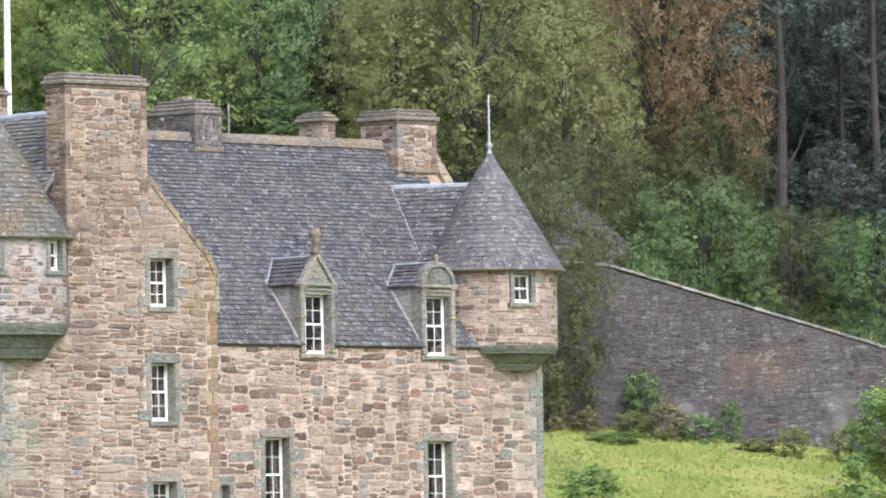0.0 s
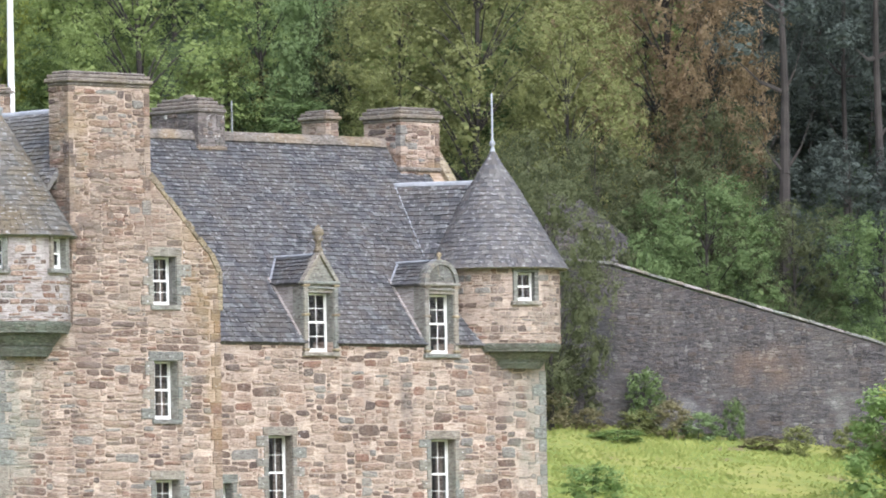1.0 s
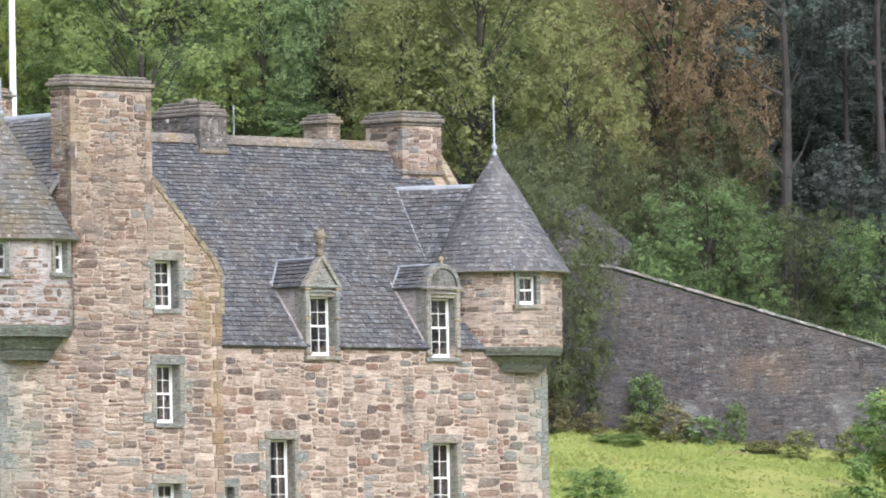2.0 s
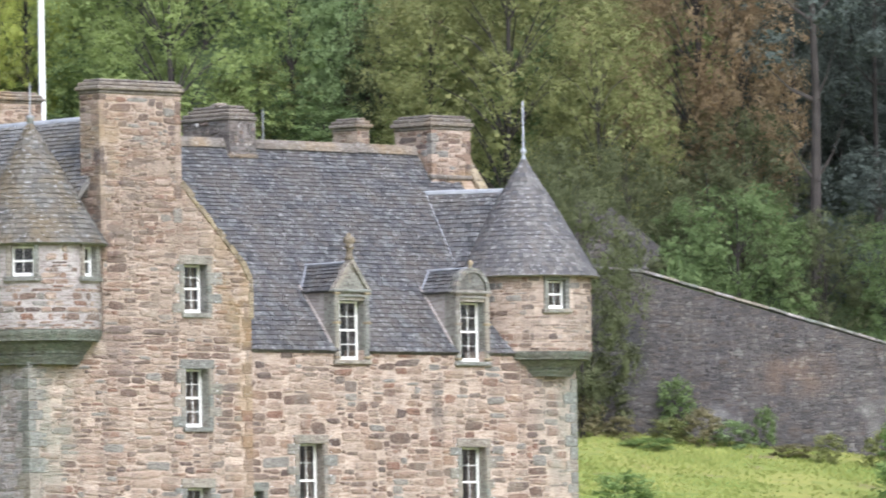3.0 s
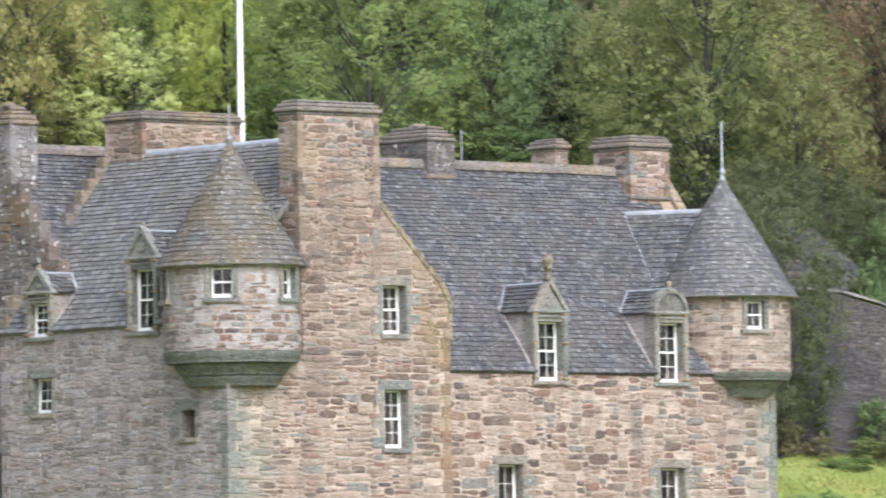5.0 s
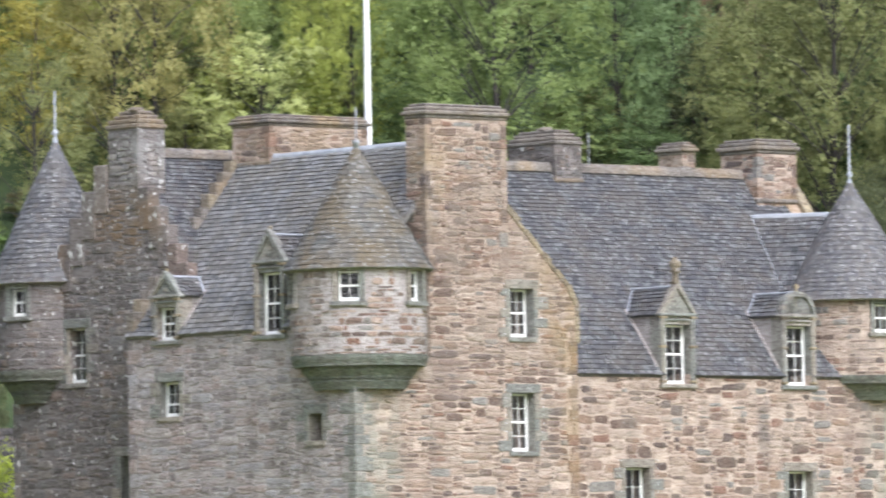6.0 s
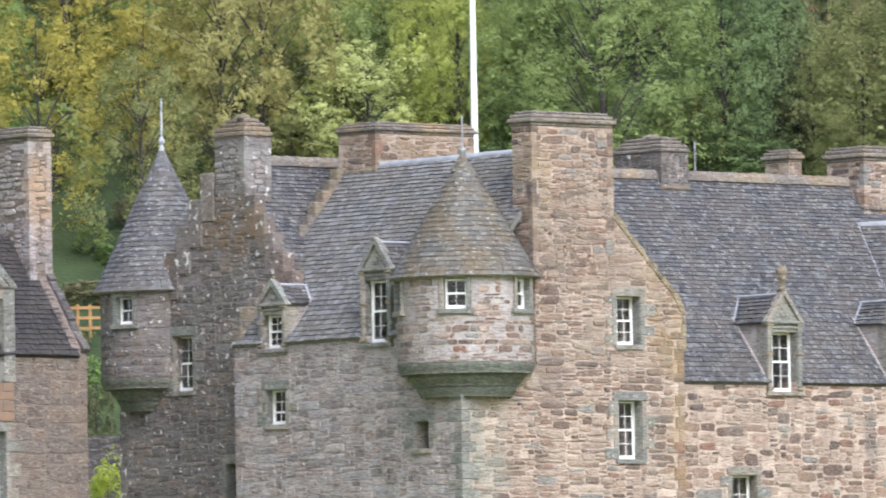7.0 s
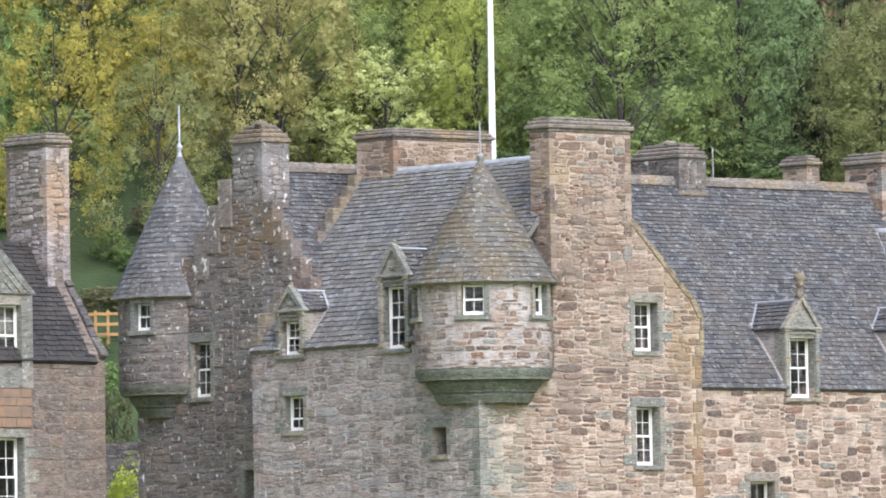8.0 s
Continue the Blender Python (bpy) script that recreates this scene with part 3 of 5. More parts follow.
# ---- the castle ----
# main block: front in the plane y = 0, tower in front of its west end
MW, ME, MD, M_EAVE, M_RIDGE = -15.5, 15.45, 11.4, 11.0, 18.3
TW, TE, TS, TN, T_EAVE, T_RIDGE = -16.57, -6.95, -7.5, 3.9, 12.15, 18.05
TC = (TW + TE) / 2
FOOT = -1.0
EAST, SOUTH, WEST, NORTH = Vector((1, 0, 0)), Vector((0, -1, 0)), Vector((-1, 0, 0)), Vector((0, 1, 0))
CASTLE = empty("castle", (0, 0, 0), "rubble stone tower house with slate roofs and corner turrets", "castle")


def dress(parent, O, U, N, hole, jamb=0.26, sill=True):
    """Dressed stones round an opening."""
    O, U, N = Vector(O), Vector(U), Vector(N)
    u0, u1, w0, w1 = hole
    r = random.Random(int(u0 * 1000 + w0 * 77))
    put = lambda name, a, b, c, d, out: block(name, O + U * a + UP * c - N * 0.06, U * (b - a), N * (0.06 + out), UP * (d - c), DRESSED, parent, bevel=0.012)
    put("lintel", u0 - jamb * 0.9, u1 + jamb * 0.9, w1, w1 + 0.3, 0.045)
    for a, b, c, d in ((u0 + 0.002, u0 + 0.016, w0, w1), (u1 - 0.016, u1 - 0.002, w0, w1), (u0 + 0.016, u1 - 0.016, w1 - 0.016, w1 - 0.002)):
        block("reveal", O + U * a + UP * c - N * 0.62, U * (b - a), N * 0.61, UP * (d - c), DRESSED, parent)
    if sill:
        put("sill", u0 - 0.12, u1 + 0.12, w0 - 0.16, w0, 0.09)
    bm = bmesh.new()
    for side, off in ((u0, -0.3), (u1, 0.3)) if N.y < -0.5 and O.x > -20 else ():
        z = w0 + 0.1
        while z < w1 + 0.3:
            bmesh.ops.create_icosphere(bm, subdivisions=1, radius=0.022, matrix=Matrix.Translation(O + U * (side + off) + UP * z + N * 0.07))
            z += 0.27
    if bm.verts:
        part("light_string", bm, POLE, parent, "string of tiny white bulbs")["kind"] = "stuff"
    z, long = w0, True
    while z < w1 - 0.01:
        h = min(r.uniform(0.28, 0.44), w1 - z)
        if w1 - z - h < 0.14:
            h = w1 - z
        e, e2 = (jamb * r.uniform(1.4, 2.5), jamb * 0.75) if long else (jamb * 0.75, jamb * r.uniform(1.4, 2.5))
        put("jamb_stone", u0 - e, u0, z, z + h - 0.012, 0.04)
        put("jamb_stone", u1, u1 + e2, z, z + h - 0.012, 0.04)
        z, long = z + h, not long


def window(parent, O, U, N, hole, back=0.4, cols=2, rows=(2, 2), label="white sash window with small panes", box=(0.0, 0.0)):
    """A sash window: frame, two sashes, bars and single panes."""
    O, U, N = Vector(O), Vector(U), Vector(N)
    u0, u1, w0, w1 = hole
    F = O - N * back
    rect = lambda bm, a, b, c, d, deep, out=0.0: box_into(bm, F + U * a + UP * c + N * out, U * (b - a), -N * deep, UP * (d - c))
    bm = bmesh.new()
    rect(bm, u0 + 0.018, u0 + 0.045, w0, w1, 0.12)
    rect(bm, u1 - 0.045, u1 - 0.018, w0, w1, 0.12)
    rect(bm, u0 + 0.045, u1 - 0.045, w1 - 0.045, w1 - 0.018, 0.12)
    rect(bm, u0 + 0.045, u1 - 0.045, w0, w0 + 0.06, 0.14, 0.03)
    # the sash box boarded into the side of the opening
    if box[0] > 0.06:
        rect(bm, u0 + 0.06, u0 + box[0], w0 + 0.07, w1 - 0.06, 0.1)
    if box[1] > 0.06:
        rect(bm, u1 - box[1], u1 - 0.06, w0 + 0.07, w1 - 0.06, 0.1)
    win = part("window", bm, PAINT, parent, label)
    a, b, c, d = u0 + max(0.045, box[0]), u1 - max(0.045, box[1]), w0 + 0.06, w1 - 0.045
    mid = c + (d - c) * rows[1] / (rows[0] + rows[1]) if rows[0] else d
    sashes = [(c, mid, rows[1], 0.03, "lower_sash")] + ([(mid, d, rows[0], 0.065, "upper_sash")] if rows[0] else [])
    for lo, hi, n, deep, nm in sashes:
        bm = bmesh.new()
        e = 0.026
        rect(bm, a, a + e, lo, hi, 0.04, -deep)
        rect(bm, b - e, b, lo, hi, 0.04, -deep)
        rect(bm, a + e, b - e, lo, lo + (0.06 if nm[0] == "l" else 0.035), 0.04, -deep)
        rect(bm, a + e, b - e, hi - 0.03, hi, 0.04, -deep)
        for i in range(1, cols):
            x = a + (b - a) * i / cols
            rect(bm, x - 0.01, x + 0.01, lo + 0.035, hi - 0.03, 0.03, -deep - 0.003)
        for j in range(1, n):
            y = lo + (hi - lo) * j / n
            rect(bm, a + e, b - e, y - 0.01, y + 0.01, 0.032, -deep - 0.002)
        part(nm, bm, PAINT, win)
        for i in range(cols):
            for j in range(n):
                x0, x1 = a + (b - a) * i / cols, a + (b - a) * (i + 1) / cols
                y0, y1 = lo + (hi - lo) * j / n, lo + (hi - lo) * (j + 1) / n
                bm = bmesh.new()
                rect(bm, x0 + 0.017, x1 - 0.017, y0 + 0.017, y1 - 0.017, 0.006, -deep - 0.02)
                part("pane", bm, GLASS, win).visible_shadow = False
    return win


def wall(name, O, U, N, outline, holes, mortar, stone, seed, single=0, near=None, thick=1.0, extra=(), parent=None, gap=0.03, **kw):
    """A rubble wall with its openings, dressed stones and windows. holes: (u0, u1, w0, w1[, cols, rows])."""
    parent = parent or CASTLE
    rect = [h[:4] for h in holes]
    ob = sheet(name, O, U, UP, N, outline, rect, thick, mortar, parent)
    top = max(p[1] for p in outline)
    for h in holes:
        if h[3] < top:
            dress(ob, O, U, N, h[:4])
        if len(h) > 4:
            window(parent, O, U, N, h[:4], 0.34 if N.y < 0 else 0.25, h[4], h[5], box=(0.34, 0) if N.y < 0 else (0, 0.27))
    keep = [(h[0] - 0.3, h[1] + 0.3, h[2] - 0.17, h[3] + 0.31) for h in rect] + list(extra)
    rubble(ob, O, U, N, outline, keep, stone, seed, single=single, near=near, gap=gap, **kw)
    return ob


def quoins(parent, corner, A, B, NA, NB, z0, z1, seed, mat=None, size=(0.55, 0.3)):
    """Corner stones, long on one face and short on the other by turns. A and B run along the two faces, away from the corner."""
    r = random.Random(seed)
    z, flip = z0, False
    while z < z1 - 0.05:
        h = min(r.uniform(0.3, 0.5), z1 - z)
        a, b = (size[0], size[1]) if flip else (size[1], size[0])
        a, b = a * r.uniform(0.85, 1.25), b * r.uniform(0.85, 1.25)
        o = Vector((*corner, z)) + NA * 0.03 + NB * 0.03
        block("quoin", o, A * (a + 0.03), B * (b + 0.03), UP * (h - 0.015), mat or DRESSED, parent, bevel=0.015)
        z, flip = z + h, not flip


# main front: u runs east from the tower
F0 = (TE, 0.0, 0.0)
fx = lambda x: x - TE
FRONT_HOLES = [
    (fx(2.06), fx(3.19), 5.2, 7.75, 2, (2, 2)),
    (fx(9.78), fx(10.95), 5.2, 7.65, 2, (2, 2)),
    (fx(-0.75), fx(0.38), 5.1, 6.12, 2, (1, 1)),
]
DORMER_S = [(4.58, 0.6, 10.64, 12.68), (10.36, 0.6, 10.64, 12.72)]
notch = [(fx(c - h), fx(c + h), z0, M_EAVE) for c, h, z0, z1 in DORMER_S]
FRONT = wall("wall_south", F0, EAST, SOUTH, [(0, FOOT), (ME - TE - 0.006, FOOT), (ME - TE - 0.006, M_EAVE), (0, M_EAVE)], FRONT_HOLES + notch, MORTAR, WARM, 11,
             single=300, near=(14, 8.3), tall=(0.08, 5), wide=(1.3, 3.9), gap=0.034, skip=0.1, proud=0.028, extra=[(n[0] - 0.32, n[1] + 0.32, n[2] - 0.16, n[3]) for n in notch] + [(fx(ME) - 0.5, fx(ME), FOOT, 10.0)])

def gable_outline(half, eave, ridge, foot=FOOT, up=0.0, e=0.0):
    return [(e, foot), (2 * half - e, foot), (2 * half - e, eave + up), (half, ridge + up), (e, eave + up)]


# tower gable
tg = lambda x: x - TW
TOWER_HOLES = [(tg(-9.85), tg(-8.83), 11.75, 13.33, 2, (2, 2)), (tg(-9.86), tg(-8.83), 8.03, 9.93, 2, (2, 2)), (tg(-9.86), tg(-8.83), 4.4, 6.06, 2, (2, 2))]
T_HALF = (TE - TW) / 2
CHIM_W = -13.34
TOWER_S = wall("tower_wall_south", (TW, TS, 0), EAST, SOUTH, [(0.006, FOOT), (2 * T_HALF - 0.006, FOOT), (2 * T_HALF - 0.006, 11.0), (0.006, 11.0)], TOWER_HOLES[1:], MORTAR, WARM, 23,
               single=230, near=(6, 9), extra=[(0, 0.45, FOOT, 10.0), (2 * T_HALF - 0.4, 2 * T_HALF, FOOT, 11.0)], tall=(0.07, 4), wide=(2.0, 5.8), gap=0.026, skip=0.05, proud=0.03)
wall("tower_gable", (TW, TS, 0), EAST, SOUTH, [(tg(CHIM_W), 11.0), (2 * T_HALF - 0.006, 11.0), (2 * T_HALF - 0.006, 12.9), (2 * T_HALF - 0.34, 13.45), (tg(-9.9), 16.0), (T_HALF, 17.75), (tg(CHIM_W), 16.2)],
     TOWER_HOLES[:1], MORTAR, WARM, 24, single=200, near=(6, 12), extra=[(2 * T_HALF - 0.4, 2 * T_HALF, FOOT, 12.3)], tall=(0.07, 4), wide=(2.0, 5.8), gap=0.026, skip=0.05, proud=0.03)
# tower west face: u runs south from its north end
ty = lambda y: TN - y
DORMER_W = [(1.88, 0.5, 11.92, 13.02), (-3.42, 0.55, 11.9, 13.92)]
WEST_HOLES = [(ty(2.3), ty(1.3), 9.41, 10.56, 2, (2, 1)), (ty(-5.2), ty(-5.9), 8.4, 9.28), (ty(2.6), ty(1.6), 4.9, 6.55, 2, (2, 2))]
TOWER_W = wall("tower_wall_west", (TW, TN, 0), SOUTH, WEST, [(0.006, FOOT), (TN - TS - 0.006, FOOT), (TN - TS - 0.006, T_EAVE), (0.006, T_EAVE)], WEST_HOLES + [(ty(c + h), ty(c - h), z0, T_EAVE) for c, h, z0, z1 in DORMER_W], MORTAR_GREY, GREY, 31, proud=0.022, gap=0.024, skip=0.12, tall=(0.085, 4), wide=(1.5, 4.2),
               single=300, near=(6, 9), extra=[(0, 0.4, FOOT, T_EAVE), (TN - TS - 0.5, TN - TS, FOOT, 10.0)] + [(ty(c + h) - 0.3, ty(c - h) + 0.3, z0 - 0.16, T_EAVE) for c, h, z0, z1 in DORMER_W])
sheet("wall_east", (TE, TS, 0), NORTH, UP, EAST, [(0.006, FOOT), (TN - TS - 0.006, FOOT), (TN - TS - 0.006, T_EAVE), (0.006, T_EAVE)], [], 0.9, MORTAR, CASTLE)
sheet("tower_wall_north", (TE, TN, 0), WEST, UP, NORTH, gable_outline(T_HALF, T_EAVE, T_RIDGE, up=-0.02, e=0.006), [], 0.8, MORTAR_GREY, CASTLE)
# main block gables and back
gy = lambda y: MD - y
GABLE_HOLES = [(gy(8.5), gy(7.45), 10.75, 12.6, 2, (2, 2)), (gy(5.75), gy(5.2), 6.0, 8.24)]
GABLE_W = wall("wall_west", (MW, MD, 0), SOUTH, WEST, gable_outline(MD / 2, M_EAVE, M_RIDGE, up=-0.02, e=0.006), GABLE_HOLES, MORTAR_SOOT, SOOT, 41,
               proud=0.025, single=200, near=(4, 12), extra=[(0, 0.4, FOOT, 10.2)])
sheet("wall_east", (ME, 0, 0), NORTH, UP, EAST, gable_outline(MD / 2, M_EAVE, M_RIDGE, up=0.2, e=0.006), [], 0.9, MORTAR, CASTLE)
sheet("wall_north", (ME, MD, 0), WEST, UP, NORTH, [(0.006, FOOT), (ME - MW - 0.006, FOOT), (ME - MW - 0.006, M_EAVE), (0.006, M_EAVE)], [], 0.9, MORTAR_GREY, CASTLE)

quoins(TOWER_S, (TW, TS), EAST, NORTH, SOUTH, WEST, 2.0, 10.1, 5, size=(0.6, 0.32))
quoins(TOWER_S, (TE, TS), WEST, NORTH, SOUTH, EAST, 2.0, 12.2, 6, WARM, size=(0.42, 0.26))
quoins(FRONT, (ME, 0), WEST, NORTH, SOUTH, EAST, 2.0, 10.1, 7)
quoins(TOWER_W, (TW, TN), SOUTH, EAST, WEST, NORTH, 2.0, 12.1, 8, GREY)
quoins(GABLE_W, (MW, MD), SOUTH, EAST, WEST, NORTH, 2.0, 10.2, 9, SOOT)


# ---- roofs ----
def slope(name, O, U, V, N, length, run, holes, mat, seed, parent=None, outline=None, **kw):
    outline = outline or [(0, 0), (length, 0), (length, run), (0, run)]
    ob = sheet(name, O, U, V, N, outline, holes, 0.14, mat, parent or CASTLE)
    slates(ob, O, U, V, N, outline, holes, mat, seed, **kw)
    return ob


def tilt(inward, k):
    """The up-slope and outward directions of a roof that rises k a metre inward."""
    v = (Vector(inward) + UP * k).normalized()
    n = (UP - Vector(inward) * k).normalized()
    return v, n


MK, TK = (M_RIDGE - M_EAVE) / (MD / 2), (T_RIDGE - T_EAVE) / T_HALF
MV, MN = tilt(NORTH, MK)
TV, TNRM = tilt(EAST, TK)
M_RUN, T_RUN = math.hypot(MD / 2 + 0.12, M_RIDGE - M_EAVE + 0.12 * MK), math.hypot(T_HALF + 0.12, T_RIDGE - T_EAVE + 0.12 * TK)
mu = lambda x: x - MW + 0.03
cut_s = [(mu(c - h - 0.1), mu(c + h + 0.1), 0.0, 1.9) for c, h, z0, z1 in DORMER_S]
ROOF_S = slope("roof_south", (MW - 0.03, -0.12, M_EAVE - 0.12 * MK + 0.08), EAST, MV, MN, ME - MW - 0.22, M_RUN, cut_s, SLATE, 3, single=300, near=(mu(7.2), 4.2))
sheet("roof_north", (ME - 0.3, MD + 0.1, M_EAVE - 0.1), WEST, tilt(SOUTH, MK)[0], tilt(SOUTH, MK)[1], [(0, 0), (ME - MW - 0.6, 0), (ME - MW - 0.6, M_RUN), (0, M_RUN)], [], 0.14, SLATE, CASTLE)
tu = lambda y: TN + 0.02 - y
cut_w = [(tu(c + h + 0.1), tu(c - h - 0.1), 0.0, 1.0 if z1 < 13.5 else 2.3) for c, h, z0, z1 in DORMER_W]
ROOF_W = slope("tower_roof_west", (TW - 0.12, TN + 0.02, T_EAVE - 0.12 * TK + 0.08), SOUTH, TV, TNRM, TN - TS - 0.5, T_RUN, cut_w, SLATE_T, 4, single=300, near=(tu(0.5), 3.5))
sheet("tower_roof_east", (TE + 0.1, TS + 0.5, T_EAVE - 0.1), NORTH, tilt(WEST, TK)[0], tilt(WEST, TK)[1], [(0, 0), (TN - TS - 0.9, 0), (TN - TS - 0.9, T_RUN), (0, T_RUN)], [], 0.14, SLATE, CASTLE)


def ridge(name, a, b, mat, wide, high, piece, label):
    """Ridge stones or lead rolls, laid end to end."""
    a, b = Vector(a), Vector(b)
    along = (b - a).normalized()
    side = along.cross(UP).normalized()
    n = max(1, int((b - a).length / piece))
    step = (b - a) / n
    r = random.Random(n)
    first = None
    for i in range(n):
        bm = bmesh.new()
        o = a + step * i + UP * r.uniform(-0.012, 0.012)
        pts = [(-wide, -high * 0.55), (-wide * 0.85, high * 0.2), (-wide * 0.35, high * 0.85), (wide * 0.35, high * 0.85), (wide * 0.85, high * 0.2), (wide, -high * 0.55)]
        ends = []
        for s in (0.004, 0.996):
            ends.append([bm.verts.new(o + step * s + side * x + UP * z) for x, z in pts])
        for k in range(len(pts)):
            bm.faces.new((ends[0][k], ends[0][(k + 1) % 6], ends[1][(k + 1) % 6], ends[1][k]))
        bm.faces.new(ends[0][::-1])
        bm.faces.new(ends[1])
        ob = part(name if first is None else name + "_piece", bm, mat, CASTLE if first is None else first, label if first is None else "")
        first = first or ob
    return first


ridge("ridge", (MW + 0.6, MD / 2, M_RIDGE + 0.08), (13.2, MD / 2, M_RIDGE + 0.08), CAPSTONE, 0.24, 0.24, 0.62, "rounded sandstone ridge with orange lichen")
ridge("lead_ridge", (TC, TS + 0.9, T_RIDGE + 0.08), (TC, TN - 0.4, T_RIDGE + 0.08), LEAD, 0.09, 0.1, 1.6, "pale grey lead ridge roll")


def skew(a, b, N, mat, wide=0.42, high=0.2, piece=0.62, ragged=0.02):
    """Coping stones up a gable's edge, from a to b, in the gable of outward normal N."""
    a, b = Vector(a), Vector(b)
    along = (b - a).normalized()
    lift = N.cross(along)
    if lift.z < 0:
        lift = -lift
    n = max(1, int((b - a).length / piece))
    step = (b - a) / n
    r = random.Random(n + int(a.x))
    first = None
    for i in range(n):
        o = a + step * i + N * (0.05 + r.uniform(-0.015, 0.015)) - lift * 0.12
        ob = block("skew" if first is None else "skew_stone", o, step * 0.985, -N * wide, lift * (high + 0.12 + r.uniform(-ragged, ragged * 1.5)), mat, CASTLE if first is None else first, "yellow-lichened skew stones" if first is None else "", 0.02)
        first = first or ob
    return first


for low, top in (((TE + 0.02, 11.6), (TE + 0.02, 12.9)), ((TE + 0.02, 12.88), (TE - 0.32, 13.46)), ((TE - 0.3, 13.44), (-9.93, 16.02))):
    skew((low[0], TS, low[1]), (top[0], TS, top[1]), SOUTH, SKEW, wide=0.4, high=0.06, piece=0.36, ragged=0.05)


def crow_steps(x, y0, z0, y1, z1, n):
    """A stepped gable edge of flat coping stones, from the eave to the chimney."""
    first = None
    for i in range(n):
        ya, yb = y0 + (y1 - y0) * i / n, y0 + (y1 - y0) * (i + 1) / n
        za, zb = z0 + (z1 - z0) * i / n, z0 + (z1 - z0) * (i + 1) / n
        lo, hi = min(ya, yb), max(ya, yb)
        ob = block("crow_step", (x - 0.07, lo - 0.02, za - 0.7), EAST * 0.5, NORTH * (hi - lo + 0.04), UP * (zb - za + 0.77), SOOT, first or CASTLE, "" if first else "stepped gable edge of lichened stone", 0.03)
        first = first or ob


def cross_steps(y, x0, z0, x1, z1, n):
    """A stepped edge up the tower's north gable."""
    first = None
    r = random.Random(n)
    for i in range(n):
        xa, za, zb = x0 + (x1 - x0) * i / n, z0 + (z1 - z0) * i / n, z0 + (z1 - z0) * (i + 1) / n
        ob = block("crow_step", (xa - 0.02, y - 0.32, za - 0.3), EAST * ((x1 - x0) / n + 0.05), NORTH * (0.42 + r.uniform(0, 0.05)), UP * (zb - za + 0.36 + r.uniform(-0.05, 0.07)), SKEW if i % 3 == 1 else CAPSTONE, first or CASTLE, "" if first else "stepped gable edge with orange lichen", 0.03)
        first = first or ob


cross_steps(TN, TW, T_EAVE + 0.3, TC - 0.2, T_RIDGE - 0.2 * TK + 0.22, 14)
crow_steps(MW, 1.6, M_EAVE + 1.6 * MK + 0.1, 4.5, M_EAVE + 4.5 * MK + 0.3, 6)
crow_steps(MW, MD + 0.05, M_EAVE + 0.1, MD / 2 + 0.5, M_RIDGE - 0.5 * MK + 0.25, 8)
skew((ME, -0.05, M_EAVE + 0.1), (ME, MD / 2 - 0.2, M_RIDGE - 0.2 * MK + 0.2), EAST, SKEW)


# ---- chimneys ----
def chimney(name, x0, x1, y0, y1, z0, z1, cap, mat, mortar, seed, label, pots=0, skirt=0.0, parent=None, single=0):
    """A stack of coursed stone with a moulded cap in three steps."""
    ob = block(name, (x0, y0, z0), EAST * (x1 - x0), NORTH * (y1 - y0), UP * (z1 - z0), mortar, parent or CASTLE, label)
    for O, U, N, w in (((x0, y0, 0), EAST, SOUTH, x1 - x0), ((x0, y1, 0), SOUTH, WEST, y1 - y0)):
        rubble(ob, O, U, N, [(0, z0), (w, z0), (w, z1), (0, z1)], [(0, 0.2, z0, z1), (w - 0.2, w, z0, z1)] if w > 1.6 else [], mat, seed, tall=(0.085, 3), wide=(1.2, 3.6), gap=0.026)
        seed += 1
    quoins(ob, (x0, y0), EAST, NORTH, SOUTH, WEST, z0, z1, seed, mat, size=(0.3, 0.2))
    quoins(ob, (x1, y0), WEST, NORTH, SOUTH, EAST, z0, z1, seed + 1, mat, size=(0.3, 0.2))
    h = cap / 3
    tiers = ((0.08, 0.0, 0.8), (0.02, 0.8, 1.6), (-0.12, 1.6, 2.3), (-0.24, 2.3, 3.0)) if pots else ((0.05, 0.0, 0.7), (0.13, 0.7, 1.6), (0.06, 1.6, 2.4), (-0.06, 2.4, 3.0))
    for e, s, t in tiers:
        block("cap", (x0 - e, y0 - e, z1 + s * h), EAST * (x1 - x0 + 2 * e), NORTH * (y1 - y0 + 2 * e), UP * ((t - s) * h - 0.008), CAPSTONE, ob, bevel=0.035)
    if skirt:
        block("water_table", (x0 - 0.09, y0 - 0.09, skirt), EAST * (x1 - x0 + 0.18), NORTH * (y1 - y0 + 0.18), UP * 0.16, CAPSTONE, ob, bevel=0.04)
    for i in range(pots):
        lathe("vent_cap", ((x0 + x1) / 2 + 0.35 * (i - (pots - 1) / 2), (y0 + y1) / 2 + 0.55 * (i - (pots - 1) / 2), z1 + cap - 0.03), [(0.02, 0.0), (0.22, 0.0), (0.24, 0.06), (0.2, 0.13), (0.02, 0.15)], RIDGE, ob, n=14)
    return ob


